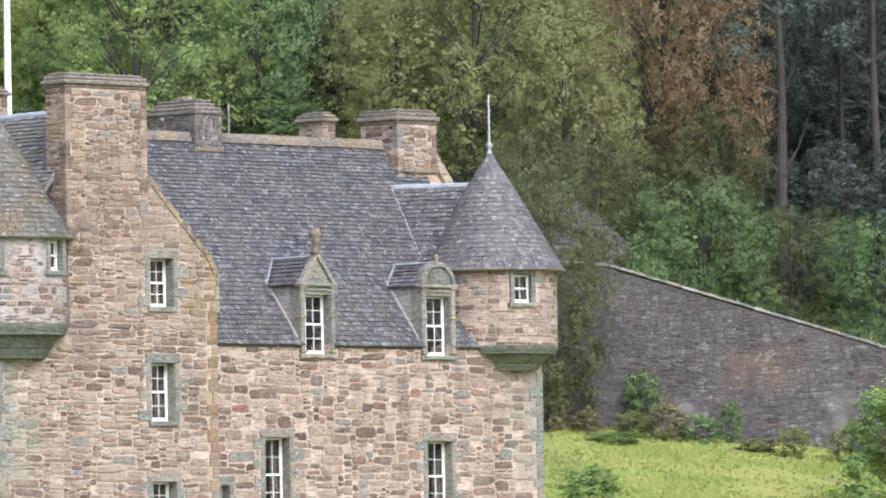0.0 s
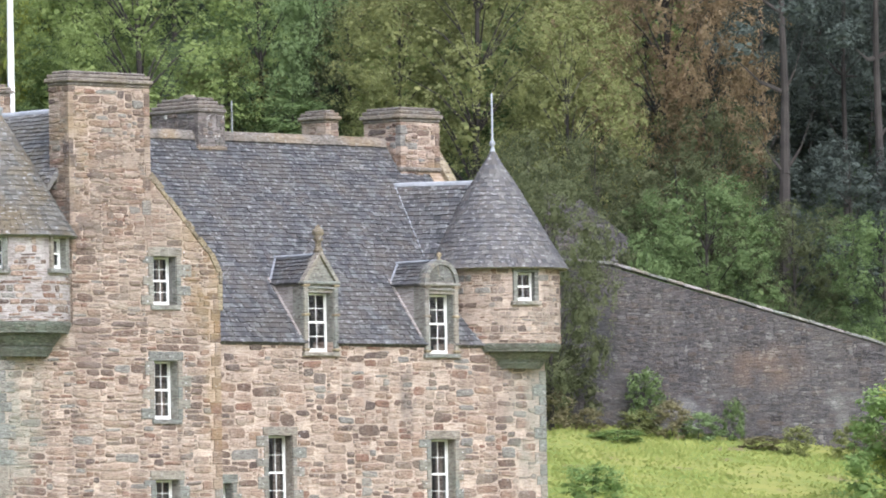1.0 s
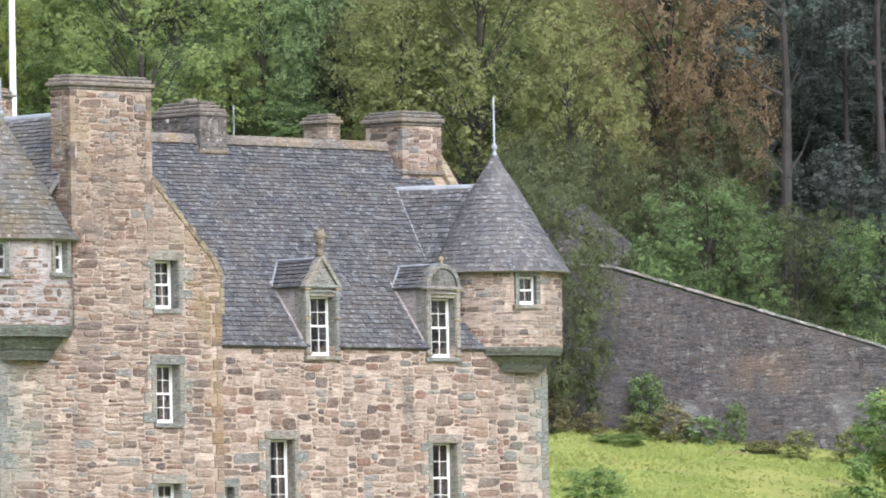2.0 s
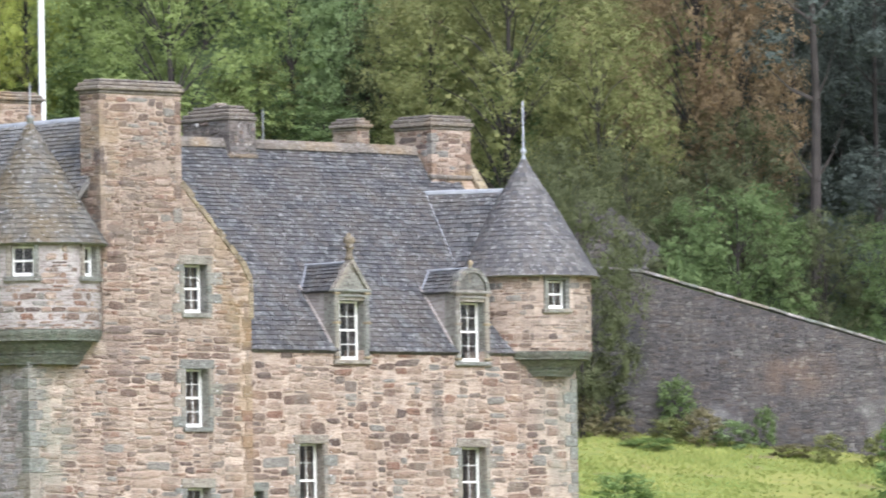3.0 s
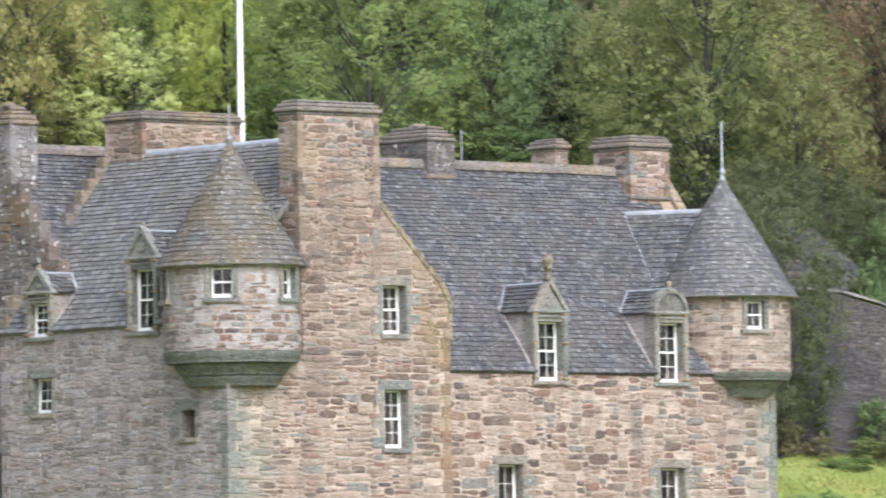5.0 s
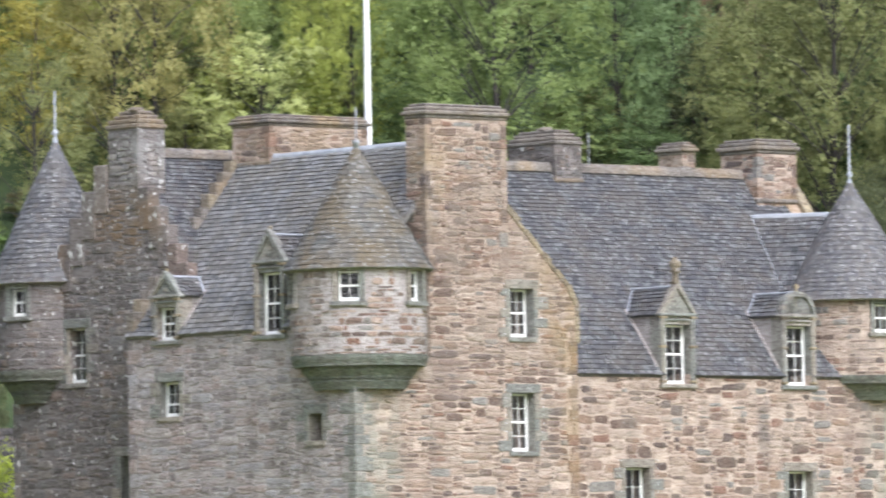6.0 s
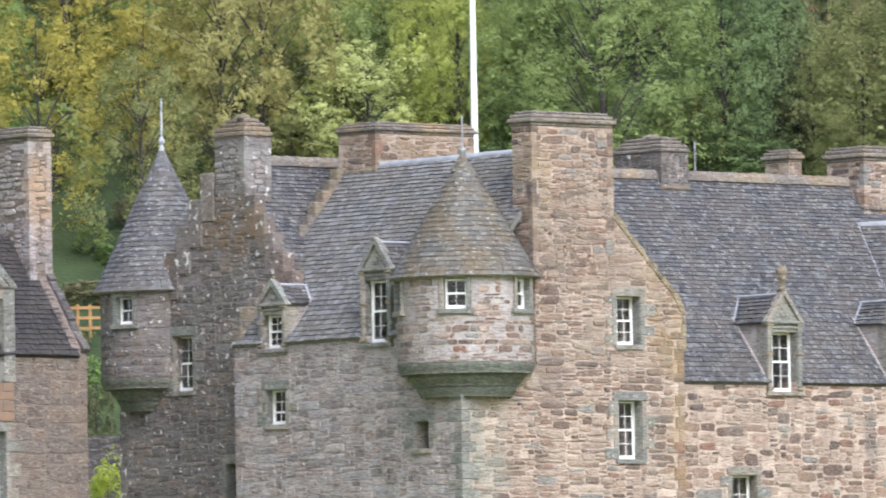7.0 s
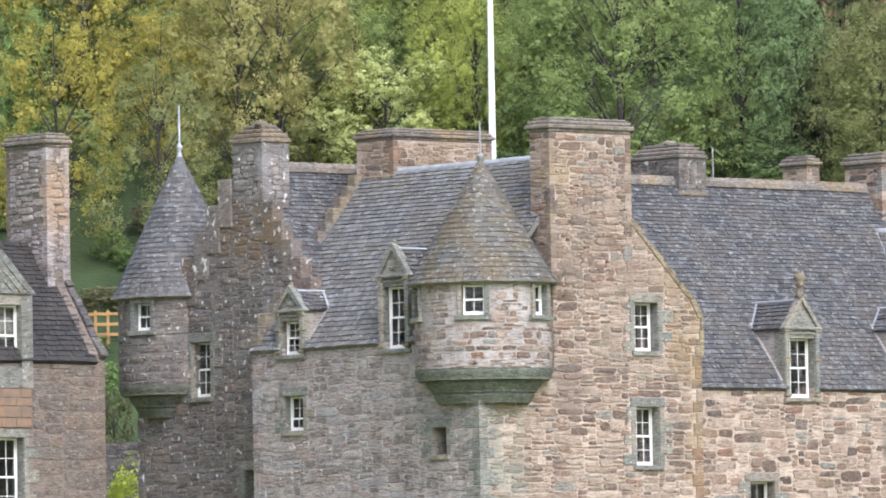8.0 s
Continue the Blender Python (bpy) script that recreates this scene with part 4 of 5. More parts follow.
chimney("chimney", -13.4, -9.93, TS - 0.01, TS + 0.95, 13.4, 18.78, 0.5, WARM, MORTAR, 51, "broad gable chimney of tan rubble with thin stone cap")
chimney("chimney", TC - 0.2, TC + 4.1, TN - 1.9, TN + 0.0, 16.5, 19.15, 0.42, WARM, MORTAR, 54, "long tan stone chimney behind the tower ridge", skirt=17.82)
chimney("chimney", MW - 0.02, MW + 1.1, 4.55, 6.1, 16.4, 19.12, 0.62, SOOT, MORTAR_SOOT, 57, "grey lichened gable chimney with stepped orange cap", pots=2)
chimney("chimney", 3.9, 5.12, 5.32, 7.75, 17.6, 19.2, 0.55, SOOT, MORTAR_SOOT, 60, "soot-dark ridge chimney with stepped cap", pots=2, skirt=17.86)
chimney("chimney", 13.17, 15.06, 4.8, 6.7, 16.8, 19.12, 0.55, WARM, MORTAR, 63, "square gable chimney with moulded base and cap", skirt=17.35)
chimney("chimney", 18.16, 18.75, 14.0, 15.3, 12.0, 19.75, 0.5, WARM, MORTAR, 66, "small chimney standing behind the main ridge")


# ---- dormers ----
def finial(at, size, parent, style):
    if style == "thistle":
        prof = [(0.02, -0.05), (0.2, 0.0), (0.12, 0.12), (0.1, 0.34), (0.2, 0.42), (0.12, 0.5), (0.22, 0.64), (0.2, 0.78), (0.1, 0.84), (0.09, 0.92), (0.02, 0.96)]
    else:
        prof = [(0.02, -0.05), (0.12, 0.0), (0.06, 0.08), (0.13, 0.2), (0.11, 0.3), (0.01, 0.36)]
    lathe("finial", at, [(r * size, z * size) for r, z in prof], SKEW, parent, "carved lichened finial", n=10)


def dormer(O, U, IN, c, half, z0, z1, base, k, ridge_z, style, seed, label, cols=2):
    """A stone wall-head dormer: O + u U is the wall's face, IN points into the roof, base the eave's height, k the roof's rise."""
    O, U, IN = Vector(O), Vector(U), Vector(IN)
    N = -IN
    wide, eave = half + 0.22, z1 + 0.42
    P = lambda u, v, z: O + U * (c + u) + IN * v + UP * z
    front = sheet("dormer", O + U * (c - wide) + N * 0.03, U, UP, N, [(0, base - 0.02), (2 * wide, base - 0.02), (2 * wide, eave), (0, eave)], [(wide - half, wide + half, base - 0.02, z1)], 0.5, DRESSED, CASTLE, label)
    window(CASTLE, O, U, N, (c - half, c + half, z0, z1), 0.28 if N.y < 0 else 0.2, cols, (2, 2), box=(0.35, 0) if N.y < 0 else (0, 0.3))
    # moulded jambs, sill, lintel course
    for s in (-1, 1):
        block("jamb", P(s * (half + 0.11) - 0.1, -0.11, z0 - 0.02), U * 0.2, IN * 0.14, UP * (eave - z0), DRESSED, front, bevel=0.03)
        for zz in (z0 + 0.03, z0 + (eave - z0) * 0.5, eave - 0.22):
            block("jamb_moulding", P(s * (half + 0.11) - 0.14, -0.15, zz), U * 0.28, IN * 0.18, UP * 0.09, SKEW, front, bevel=0.02)
    block("sill", P(-wide - 0.05, -0.13, z0 - 0.16), U * (2 * wide + 0.1), IN * 0.3, UP * 0.15, DRESSED, front, bevel=0.025)
    block("cornice", P(-wide - 0.08, -0.16, eave - 0.14), U * (2 * wide + 0.16), IN * 0.3, UP * 0.11, DRESSED, front, bevel=0.03)
    block("cornice", P(-wide - 0.02, -0.1, eave - 0.3), U * (2 * wide + 0.04), IN * 0.2, UP * 0.08, DRESSED, front, bevel=0.02)
    # pediment
    if style == "arch":
        high = ridge_z - eave + 0.1
        arc = [(wide * math.cos(radians(a)), high * math.sin(radians(a))) for a in range(0, 181, 12)]
        prism("pediment", [P(u * 0.98, -0.02, eave - 0.03 + z) for u, z in arc], IN * 0.25, DRESSED, front, "round-headed pediment with a carved shell")
        for i in range(len(arc) - 1):
            (ua, za), (ub, zb) = arc[i], arc[i + 1]
            prism("arch_stone", [P(ua, -0.12, eave - 0.03 + za), P(ub, -0.12, eave - 0.03 + zb), P(ub * 0.8, -0.12, eave - 0.03 + zb * 0.8), P(ua * 0.8, -0.12, eave - 0.03 + za * 0.8)], IN * 0.2, DRESSED, front)
        for i in range(1, 14):
            a = radians(180 * i / 14)
            d = U * math.cos(a) + UP * math.sin(a) * high / wide
            side = U * -math.sin(a) + UP * math.cos(a)
            box_o = P(0, -0.06, eave + 0.01) + d * 0.16
            block("shell_rib", box_o - side * 0.012, d * (wide * 0.58), side * 0.035, IN * 0.06, DRESSED, front)
        finial(P(0, 0.02, ridge_z + 0.08), 0.75, front, "bud")
    else:
        tri = [(-wide, 0.0), (wide, 0.0), (0, ridge_z - eave + 0.18)]
        prism("pediment", [P(u, -0.02, eave - 0.03 + z) for u, z in tri], IN * 0.25, DRESSED, front, "steep triangular pediment with carving")
        for s in (-1, 1):
            prism("raking_cornice", [P(s * (wide + 0.05), -0.12, eave - 0.04), P(s * (wide - 0.12), -0.12, eave - 0.04), P(0, -0.12, ridge_z + 0.0), P(0, -0.12, ridge_z + 0.24)], IN * 0.2, DRESSED, front)
        for i, (a, b, w) in enumerate(((-0.2, 0.1, 0.08), (0.08, 0.1, 0.08), (-0.06, 0.32, 0.1), (-0.1, 0.08, 0.2))):
            block("carving", P(a, -0.05, eave + b), U * w, IN * 0.06, UP * 0.14, DRESSED, front, bevel=0.02)
        finial(P(0, 0.02, ridge_z + 0.16), 0.95 if style == "thistle" else 0.5, front, "thistle" if style == "thistle" else "bud")
    # cheeks and little roof
    deep = lambda z: (z - base) / k
    for s in (-1, 1):
        w = s * (wide - 0.012)
        pts = [P(w, 0.4, base - 0.15), P(w, 0.4, eave - 0.05), P(w, deep(eave) + 0.1, eave - 0.05), P(w, max(0.45, deep(base)) + 0.1, base - 0.15)]
        cheek = prism("cheek", pts, U * (-s * 0.12), MORTAR_GREY, front, "grey rendered dormer cheek")
        v = (U * -s * wide + UP * (ridge_z - eave)).normalized()
        n = (U * s * (ridge_z - eave) + UP * wide).normalized()
        run = math.hypot(wide + 0.1, (ridge_z - eave) * (1 + 0.1 / wide))
        A, B = P(s * (wide + 0.1), 0.1, eave - 0.1 * (ridge_z - eave) / wide), IN
        u0, u1 = deep(eave) - 0.1, deep(ridge_z) - 0.05
        out = [(0, 0), (u0 + 0.05, 0), (u1, run), (0, run)]
        if s > 0:
            A, B, out = A, IN, out
            if (B.cross(v)).dot(n) < 0:
                out = out[::-1]
        elif (B.cross(v)).dot(n) < 0:
            out = out[::-1]
        if (B.cross(v)).dot(n) < 0:
            # turn the sheet so that its outline runs anticlockwise seen from outside
            A2 = A + IN * max(u0, u1)
            out = [(max(u0, u1) - u, w) for u, w in out]
            rf = sheet("dormer_roof", A2, -IN, v, n, out, [], 0.06, SLATE, CASTLE)
            slates(rf, A2, -IN, v, n, out, [], SLATE, seed)
        else:
            rf = sheet("dormer_roof", A, IN, v, n, out, [], 0.06, SLATE, CASTLE)
            slates(rf, A, IN, v, n, out, [], SLATE, seed)
        # lead: valley against the main roof and the cheek's foot
        a, b = P(s * (wide + 0.06), deep(eave) - 0.06, eave + 0.06), P(0, deep(ridge_z) - 0.06, ridge_z + 0.06)
        d = b - a
        block("lead_valley", a - IN * 0.07, d, IN * 0.09, (UP - IN * k).normalized() * 0.05, LEAD, rf, "pale lead valley")
        a, b = P(s * (wide + 0.01), 0.06, base + 0.2), P(s * (wide + 0.01), deep(eave) - 0.02, eave + 0.1)
        block("lead_flashing", a, b - a, U * (s * 0.1), UP * 0.07, MORTAR_GREY, rf, "pale mortar flashing")
    block("lead_ridge", P(-0.08, 0.1, ridge_z + 0.0), U * 0.16, IN * (deep(ridge_z) - 0.12), UP * 0.09, LEAD, front, "pale lead ridge", 0.03)
    return front


for (c, h, z0, z1), style, top, lab in zip(DORMER_S, ("thistle", "arch"), (13.95, 13.85), ("stone dormer with triangular pediment and thistle finial", "stone dormer with round shell pediment")):
    dormer((0, 0, 0), EAST, NORTH, c, h, z0, z1, M_EAVE, MK, top, style, int(c * 10), lab)
for (c, h, z0, z1), top in zip(DORMER_W, (13.98, 15.1)):
    dormer((TW, 0, 0), SOUTH, EAST, -c, h, z0, z1, T_EAVE, TK, top, "plain", int(c * 10) + 90, "small stone dormer with plain triangular pediment")


# ---- turrets ----
def turret(at, r, z0, z1, holes, corbel, tip, stone, mortar, slate, seed, label, eave_r=None):
    """A round corbelled corner turret. holes: (bearing of the middle, half width, z0, z1)."""
    ax, ay = at
    n = 48
    edges = sorted({i * 360 / n for i in range(n)} | {(b + s * math.degrees(w / r)) % 360 for b, w, _, _ in holes for s in (-1, 1)})
    zs = sorted({z0, z1} | {z for h in holes for z in h[2:]})
    dirs = lambda a, rr, z: Vector((ax + rr * math.cos(radians(a)), ay + rr * math.sin(radians(a)), z))
    verts, faces = [], []

    def quad(*p):
        faces.append(tuple(range(len(verts), len(verts) + 4)))
        verts.extend(p)

    hit = lambda a, z: next((h for h in holes if abs((a - h[0] + 180) % 360 - 180) < math.degrees(h[1] / r) and h[2] < z < h[3]), None)
    for i, a in enumerate(edges):
        b = edges[(i + 1) % len(edges)] + (360 if i == len(edges) - 1 else 0)
        for lo, hi in zip(zs, zs[1:]):
            if hit((a + b) / 2, (lo + hi) / 2) is None:
                quad(dirs(a, r, lo), dirs(b, r, lo), dirs(b, r, hi), dirs(a, r, hi))
                quad(dirs(b, r - 0.45, lo), dirs(a, r - 0.45, lo), dirs(a, r - 0.45, hi), dirs(b, r - 0.45, hi))
    body = solid("turret", verts, faces, mortar, CASTLE, label)
    for b, w, lo, hi in holes:
        N = Vector((math.cos(radians(b)), math.sin(radians(b)), 0))
        U = UP.cross(N)
        O = Vector((ax, ay, 0)) + N * r * math.cos(w / r)
        put = lambda name, a0, a1, c0, c1, out, deep=0.4: block(name, O + U * a0 + UP * c0 - N * deep, U * (a1 - a0), N * (deep + out), UP * (c1 - c0), DRESSED, body, bevel=0.012)
        put("jamb", -w - 0.16, -w, lo, hi, 0.06)
        put("jamb", w, w + 0.16, lo, hi, 0.06)
        put("lintel", -w - 0.18, w + 0.18, hi, min(hi + 0.2, z1), 0.06)
        put("sill", -w - 0.24, w + 0.24, lo - 0.15, lo, 0.12)
        window(CASTLE, O, U, N, (-w, w, lo, hi), 0.16, 2, (1, 1), "small white four-pane window")
    # stones round the wall
    rr = random.Random(seed)
    spots = []
    z = z0
    while z < z1 - 0.1:
        h = min(rr.choice((0.08, 0.1, 0.13, 0.16, 0.2, 0.26)), z1 - z)
        a = rr.uniform(0, 10)
        while a < 360:
            s = rr.uniform(0.16, 0.62)
            da = math.degrees(s / r)
            m = a + da / 2
            if rr.random() > 0.3 and all(abs((m - b + 180) % 360 - 180) > math.degrees((w + 0.2 + s / 2) / r) or z > hi + 0.2 or z + h < lo - 0.15 for b, w, lo, hi in holes):
                N = Vector((math.cos(radians(m)), math.sin(radians(m)), 0))
                spots.append((Vector((ax, ay, z + h / 2)) + N * (r * math.cos(radians(da / 2)) + 0.004), UP.cross(N), UP, N, s - 0.03, h - 0.03))
            a += da
        z += h
    lay_stones(body, spots, stone, 60, 0.024)
    # corbel courses stepping down to the corner
    zc = z0
    for i, (cr, cut, share) in enumerate(((r + 0.03, 0.1, 0.33), (r - 0.32, 0.2, 0.36), (r - 0.58, 0.14, 0.31))):
        high = (z0 - corbel) * share
        zc -= high
        lathe("corbel_course", (ax, ay, zc), [(cr - 0.9, 0.0), (cr - cut, 0.0), (cr - cut * 0.9, high * 0.18), (cr - cut * 0.35, high * 0.5), (cr - 0.01, high * 0.72), (cr, high * 0.97), (cr - 0.9, high * 0.97)], CORBEL, body, "mossy moulded corbel course" if i == 0 else "", n=36, smooth=False)
    er = eave_r or r + 0.22
    H = tip - z1
    profile = [(er, -0.06), (er * 0.79, H * 0.19), (er * 0.39, H * 0.6), (0.13, H * 0.92), (0.1, H * 0.95)]
    roof = lathe("turret_roof", (ax, ay, z1), [(er - 0.1, -0.1), *profile, (0.0, H * 0.96)], slate, CASTLE, "steep conical slate turret roof", n=32)
    cone_slates(roof, (ax, ay, z1), profile, slate, seed)
    lathe("gutter", (ax, ay, z1 - 0.12), [(er - 0.16, 0), (er - 0.02, 0), (er + 0.03, 0.05), (er + 0.02, 0.09), (er - 0.06, 0.09), (er - 0.1, 0.04)], DRESSED, roof, n=36)
    return body, roof


def spike(roof, at, z, high, mat=LEAD):
    lathe("lead_cap", (*at, z), [(0.2, -0.35), (0.1, 0.0), (0.07, 0.15), (0.05, 0.22), (0.11, 0.29), (0.11, 0.36), (0.05, 0.43), (0.035, 0.5), (0.03, high), (0.0, high + 0.02)], mat, roof, "pale lead cap and spike", n=10)


SE_T, SW_T, NW_T = (14.24, 1.22), (-15.48, -6.5), (-14.35, 10.4)
_, rse = turret(SE_T, 2.3, 11.02, 13.75, [(254, 0.34, 12.5, 13.5)], 10.15, 18.1, WARM, MORTAR, SLATE_TOWER, 71, "round corner turret of warm rubble on a green corbel", 2.6)
spike(rse, SE_T, 17.85, 2.1)
_, rsw = turret(SW_T, 2.2, 11.1, 13.92, [(221, 0.36, 12.78, 13.76), (287, 0.36, 12.78, 13.76), (152, 0.36, 12.78, 13.76)], 10.0, 18.0, WARM, MORTAR_GREY, SLATE_MOSS, 72, "round corner turret of rubble with three small windows")
lathe("lead_cap", (*SW_T, 17.6), [(0.24, -0.3), (0.12, 0.0), (0.1, 0.3), (0.14, 0.36), (0.12, 0.44), (0.03, 0.46), (0.02, 1.5), (0, 1.52)], METAL, rsw, "grey lead cap with thin rod", n=12)
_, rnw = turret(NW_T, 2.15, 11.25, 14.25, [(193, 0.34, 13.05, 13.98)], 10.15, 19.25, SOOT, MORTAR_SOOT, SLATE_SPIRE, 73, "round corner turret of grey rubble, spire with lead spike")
spike(rnw, NW_T, 19.0, 1.75)

# small roof that ties the south-east turret into the main roof
A, Bp = Vector((12.45, 4.45, 16.72)), Vector((11.85, 2.4, 14.15))
X1, X2 = Vector((14.05, 1.6, 16.72)), Vector((12.95, 0.9, 13.9))
v = ((Bp - A).cross(X1 - A)).normalized()
v = v if v.z > 0 else -v
along = (X1 - A).normalized()
upw = v.cross(along).normalized()
upw = upw if upw.z > 0 else -upw
org = A - upw * 3.2
if along.cross(upw).dot(v) < 0:
    along, org = -along, org + along * 3.6
to2 = lambda p: ((p - org).dot(along), (p - org).dot(upw))
out = [to2(p) for p in (A, Bp, X2, X1)]
area = sum(out[i][0] * out[(i + 1) % 4][1] - out[(i + 1) % 4][0] * out[i][1] for i in range(4))
out = out if area > 0 else out[::-1]
link = sheet("link_roof", org, along, upw, v, out, [], 0.1, SLATE, CASTLE, "small slate roof tying the turret to the main roof")
slates(link, org, along, upw, v, out, [], SLATE, 77)
block("lead_ridge", A - ASIDE * 0.1, X1 - A, ASIDE * 0.25 + UP * 0.02, UP * 0.16, LEAD, link, "pale lead ridge", 0.03)
block("lead_valley", Bp + MN * 0.04, A - Bp, EAST * 0.09, MN * 0.05, LEAD, link, "pale lead valley")

# rods, flagpole
lathe("lightning_rod", (5.75, 5.6, M_RIDGE + 0.1), [(0.03, 0), (0.035, 0.05), (0.028, 0.9), (0.018, 1.25), (0, 1.27)], METAL, CASTLE, "thin pale rod on the ridge", n=8)
pole = lathe("flagpole", (-6.72, 3.0, 14.0), [(0.13, 0), (0.13, 4.0), (0.1, 9.0), (0.075, 13.0), (0, 13.02)], POLE, None, n=14)
tagged(pole, "tall white painted flagpole behind the tower roof", "flagpole")


# ---- west wing ----
WX, WY, W_EAVE, W_RIDGE = -21.15, 6.0, 11.88, 15.75
WING = empty("west_wing", (WX, WY, 0), "lower stone wing with slate roof and tall chimney", "building")
WING.location = (0, 0, 0)
wlen = 14.0
wo = (WX - wlen, WY, 0)
wu = lambda x: x - (WX - wlen)
wing_front = wall("wall", wo, EAST, SOUTH, [(0, FOOT), (wlen - 0.006, FOOT), (wlen - 0.006, W_EAVE), (0, W_EAVE)], [(wu(-26.4), wu(-24.55), 6.7, 9.28, 4, (2, 2))], MORTAR_WING, WINGSTONE, 81,
                  parent=WING, thick=0.6, tall=(0.2, 2), wide=(1.4, 3.2), single=150, near=(wu(-22.5), 9), extra=[(wu(-26.5), wu(-24.2), 9.3, W_EAVE)], gap=0.015, proud=0.02)
sheet("wall", (WX, WY, 0), NORTH, UP, EAST, gable_outline(2.85, W_EAVE, W_RIDGE, up=0.15, e=0.006), [], 0.6, MORTAR_WING, WING)
sheet("wall", (WX, WY + 5.7, 0), WEST, UP, NORTH, [(0.006, FOOT), (wlen, FOOT), (wlen, W_EAVE), (0.006, W_EAVE)], [], 0.6, MORTAR_WING, WING)
WK = (W_RIDGE - W_EAVE) / 2.85
WV, WN = tilt(NORTH, WK)
slope("roof", (WX - wlen, WY - 0.12, W_EAVE - 0.12 * WK + 0.06), EAST, WV, WN, wlen - 0.35, math.hypot(2.97, 2.97 * WK), [], SLATE_WING, 82, parent=WING)
sheet("roof", (WX - 0.35, WY + 5.8, W_EAVE - 0.1), WEST, tilt(SOUTH, WK)[0], tilt(SOUTH, WK)[1], [(0, 0), (wlen, 0), (wlen, 4.9), (0, 4.9)], [], 0.14, SLATE_WING, WING)
skew((WX, WY - 0.1, W_EAVE + 0.05), (WX, WY + 2.2, W_RIDGE - 0.65 * WK + 0.1), EAST, DARK, wide=0.3, high=0.08, piece=0.4, ragged=0.05)
chimney("chimney", WX - 0.95, WX - 0.05, WY + 1.75, WY + 3.95, 14.2, 18.95, 0.5, GREY, MORTAR_WING, 84, "tall pale ashlar chimney with lichen", parent=WING)
# its wall-head dormer, standing a little proud
wd = sheet("dormer", (-26.75, WY - 0.12, 0), EAST, UP, SOUTH, [(0, 10.9), (2.55, 10.9), (2.55, 13.95), (0, 13.95)], [(0.45, 2.1, 11.6, 13.6)], 0.5, DRESSED, WING, "proud dormer front of dressed stone")
window(WING, (-26.75, WY - 0.12, 0), EAST, SOUTH, (0.45, 2.1, 11.6, 13.6), 0.25, 4, (2, 2))
panel = block("lichened_panel", (-26.75, WY - 0.08, 9.6), EAST * 2.5, NORTH * 0.3, UP * 1.29, MORTAR_WING, wd, "orange-lichened wall panel")
for row, (low, tall_by) in enumerate(((9.61, 0.3), (9.93, 0.36), (10.31, 0.26), (10.59, 0.29))):
    cuts = [-26.74, -26.1 + 0.17 * (row % 2), -25.5 - 0.12 * (row % 3), -24.9 + 0.2 * (row % 2), -24.26]
    for left, right in zip(cuts, cuts[1:]):
        block("ashlar", (left, WY - 0.1, low), EAST * (right - left - 0.02), NORTH * 0.1, UP * (tall_by - 0.02), PANEL, panel, bevel=0.012)
prism("pediment", [(-26.85, WY - 0.2, 13.96), (-24.1, WY - 0.2, 13.96), (-25.48, WY - 0.2, 15.4)], NORTH * 0.35, DRESSED, wd, "carved triangular pediment")
for i in range(3):
    f = 0.85 - 0.24 * i
    for s in (-1, 1):
        a, b = Vector((-25.48 + s * 1.3 * f, WY - 0.24, 14.02)), Vector((-25.48, WY - 0.24, 14.0 + 1.3 * f))
        block("pediment_rib", a, b - a, EAST * (-s * 0.09), NORTH * 0.06, DRESSED, wd)
prism("dormer_roof", [(-26.8, WY + 0.15, 13.9), (-24.15, WY + 0.15, 13.9), (-25.48, WY + 0.15, 15.2)], NORTH * 2.2, SLATE_WING, wd)
block("cheek", (-26.75, WY + 0.35, 11.5), EAST * 2.55, NORTH * 1.2, UP * 2.38, DRESSED, wd)

# ---- garden wall on the slope ----
GW = [(12.0, 16.4), (16.4, 15.95), (28.2, 12.25), (31.0, 11.4)]
go = AHEAD * 60.0
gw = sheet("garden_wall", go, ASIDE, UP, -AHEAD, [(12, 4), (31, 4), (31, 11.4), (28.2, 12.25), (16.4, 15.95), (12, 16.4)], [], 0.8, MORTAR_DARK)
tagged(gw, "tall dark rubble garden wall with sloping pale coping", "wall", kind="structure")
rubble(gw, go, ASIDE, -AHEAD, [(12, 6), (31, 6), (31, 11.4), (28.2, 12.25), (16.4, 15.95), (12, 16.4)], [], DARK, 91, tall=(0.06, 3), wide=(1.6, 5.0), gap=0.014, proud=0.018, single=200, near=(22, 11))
for (ua, za), (ub, zb) in zip(GW, GW[1:]):
    n = int((ub - ua) / 0.7)
    for i in range(n):
        f, g = i / n, (i + 1) / n
        a = go + ASIDE * (ua + (ub - ua) * f) + UP * (za + (zb - za) * f + RNG.uniform(-0.02, 0.02)) - AHEAD * 0.08
        b = go + ASIDE * (ua + (ub - ua) * g) + UP * (za + (zb - za) * g) - AHEAD * 0.08
        block("coping", a, (b - a) * 0.98, AHEAD * 0.95, UP * 0.13, DRESSED if i % 4 else GREY, gw, bevel=0.03)


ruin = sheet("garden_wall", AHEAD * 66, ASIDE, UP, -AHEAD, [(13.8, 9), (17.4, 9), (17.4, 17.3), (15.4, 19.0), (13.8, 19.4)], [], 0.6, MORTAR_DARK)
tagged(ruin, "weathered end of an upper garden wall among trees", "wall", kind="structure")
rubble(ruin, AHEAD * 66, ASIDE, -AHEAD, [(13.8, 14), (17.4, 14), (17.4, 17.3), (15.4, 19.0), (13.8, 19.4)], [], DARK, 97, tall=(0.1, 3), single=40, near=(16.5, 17))


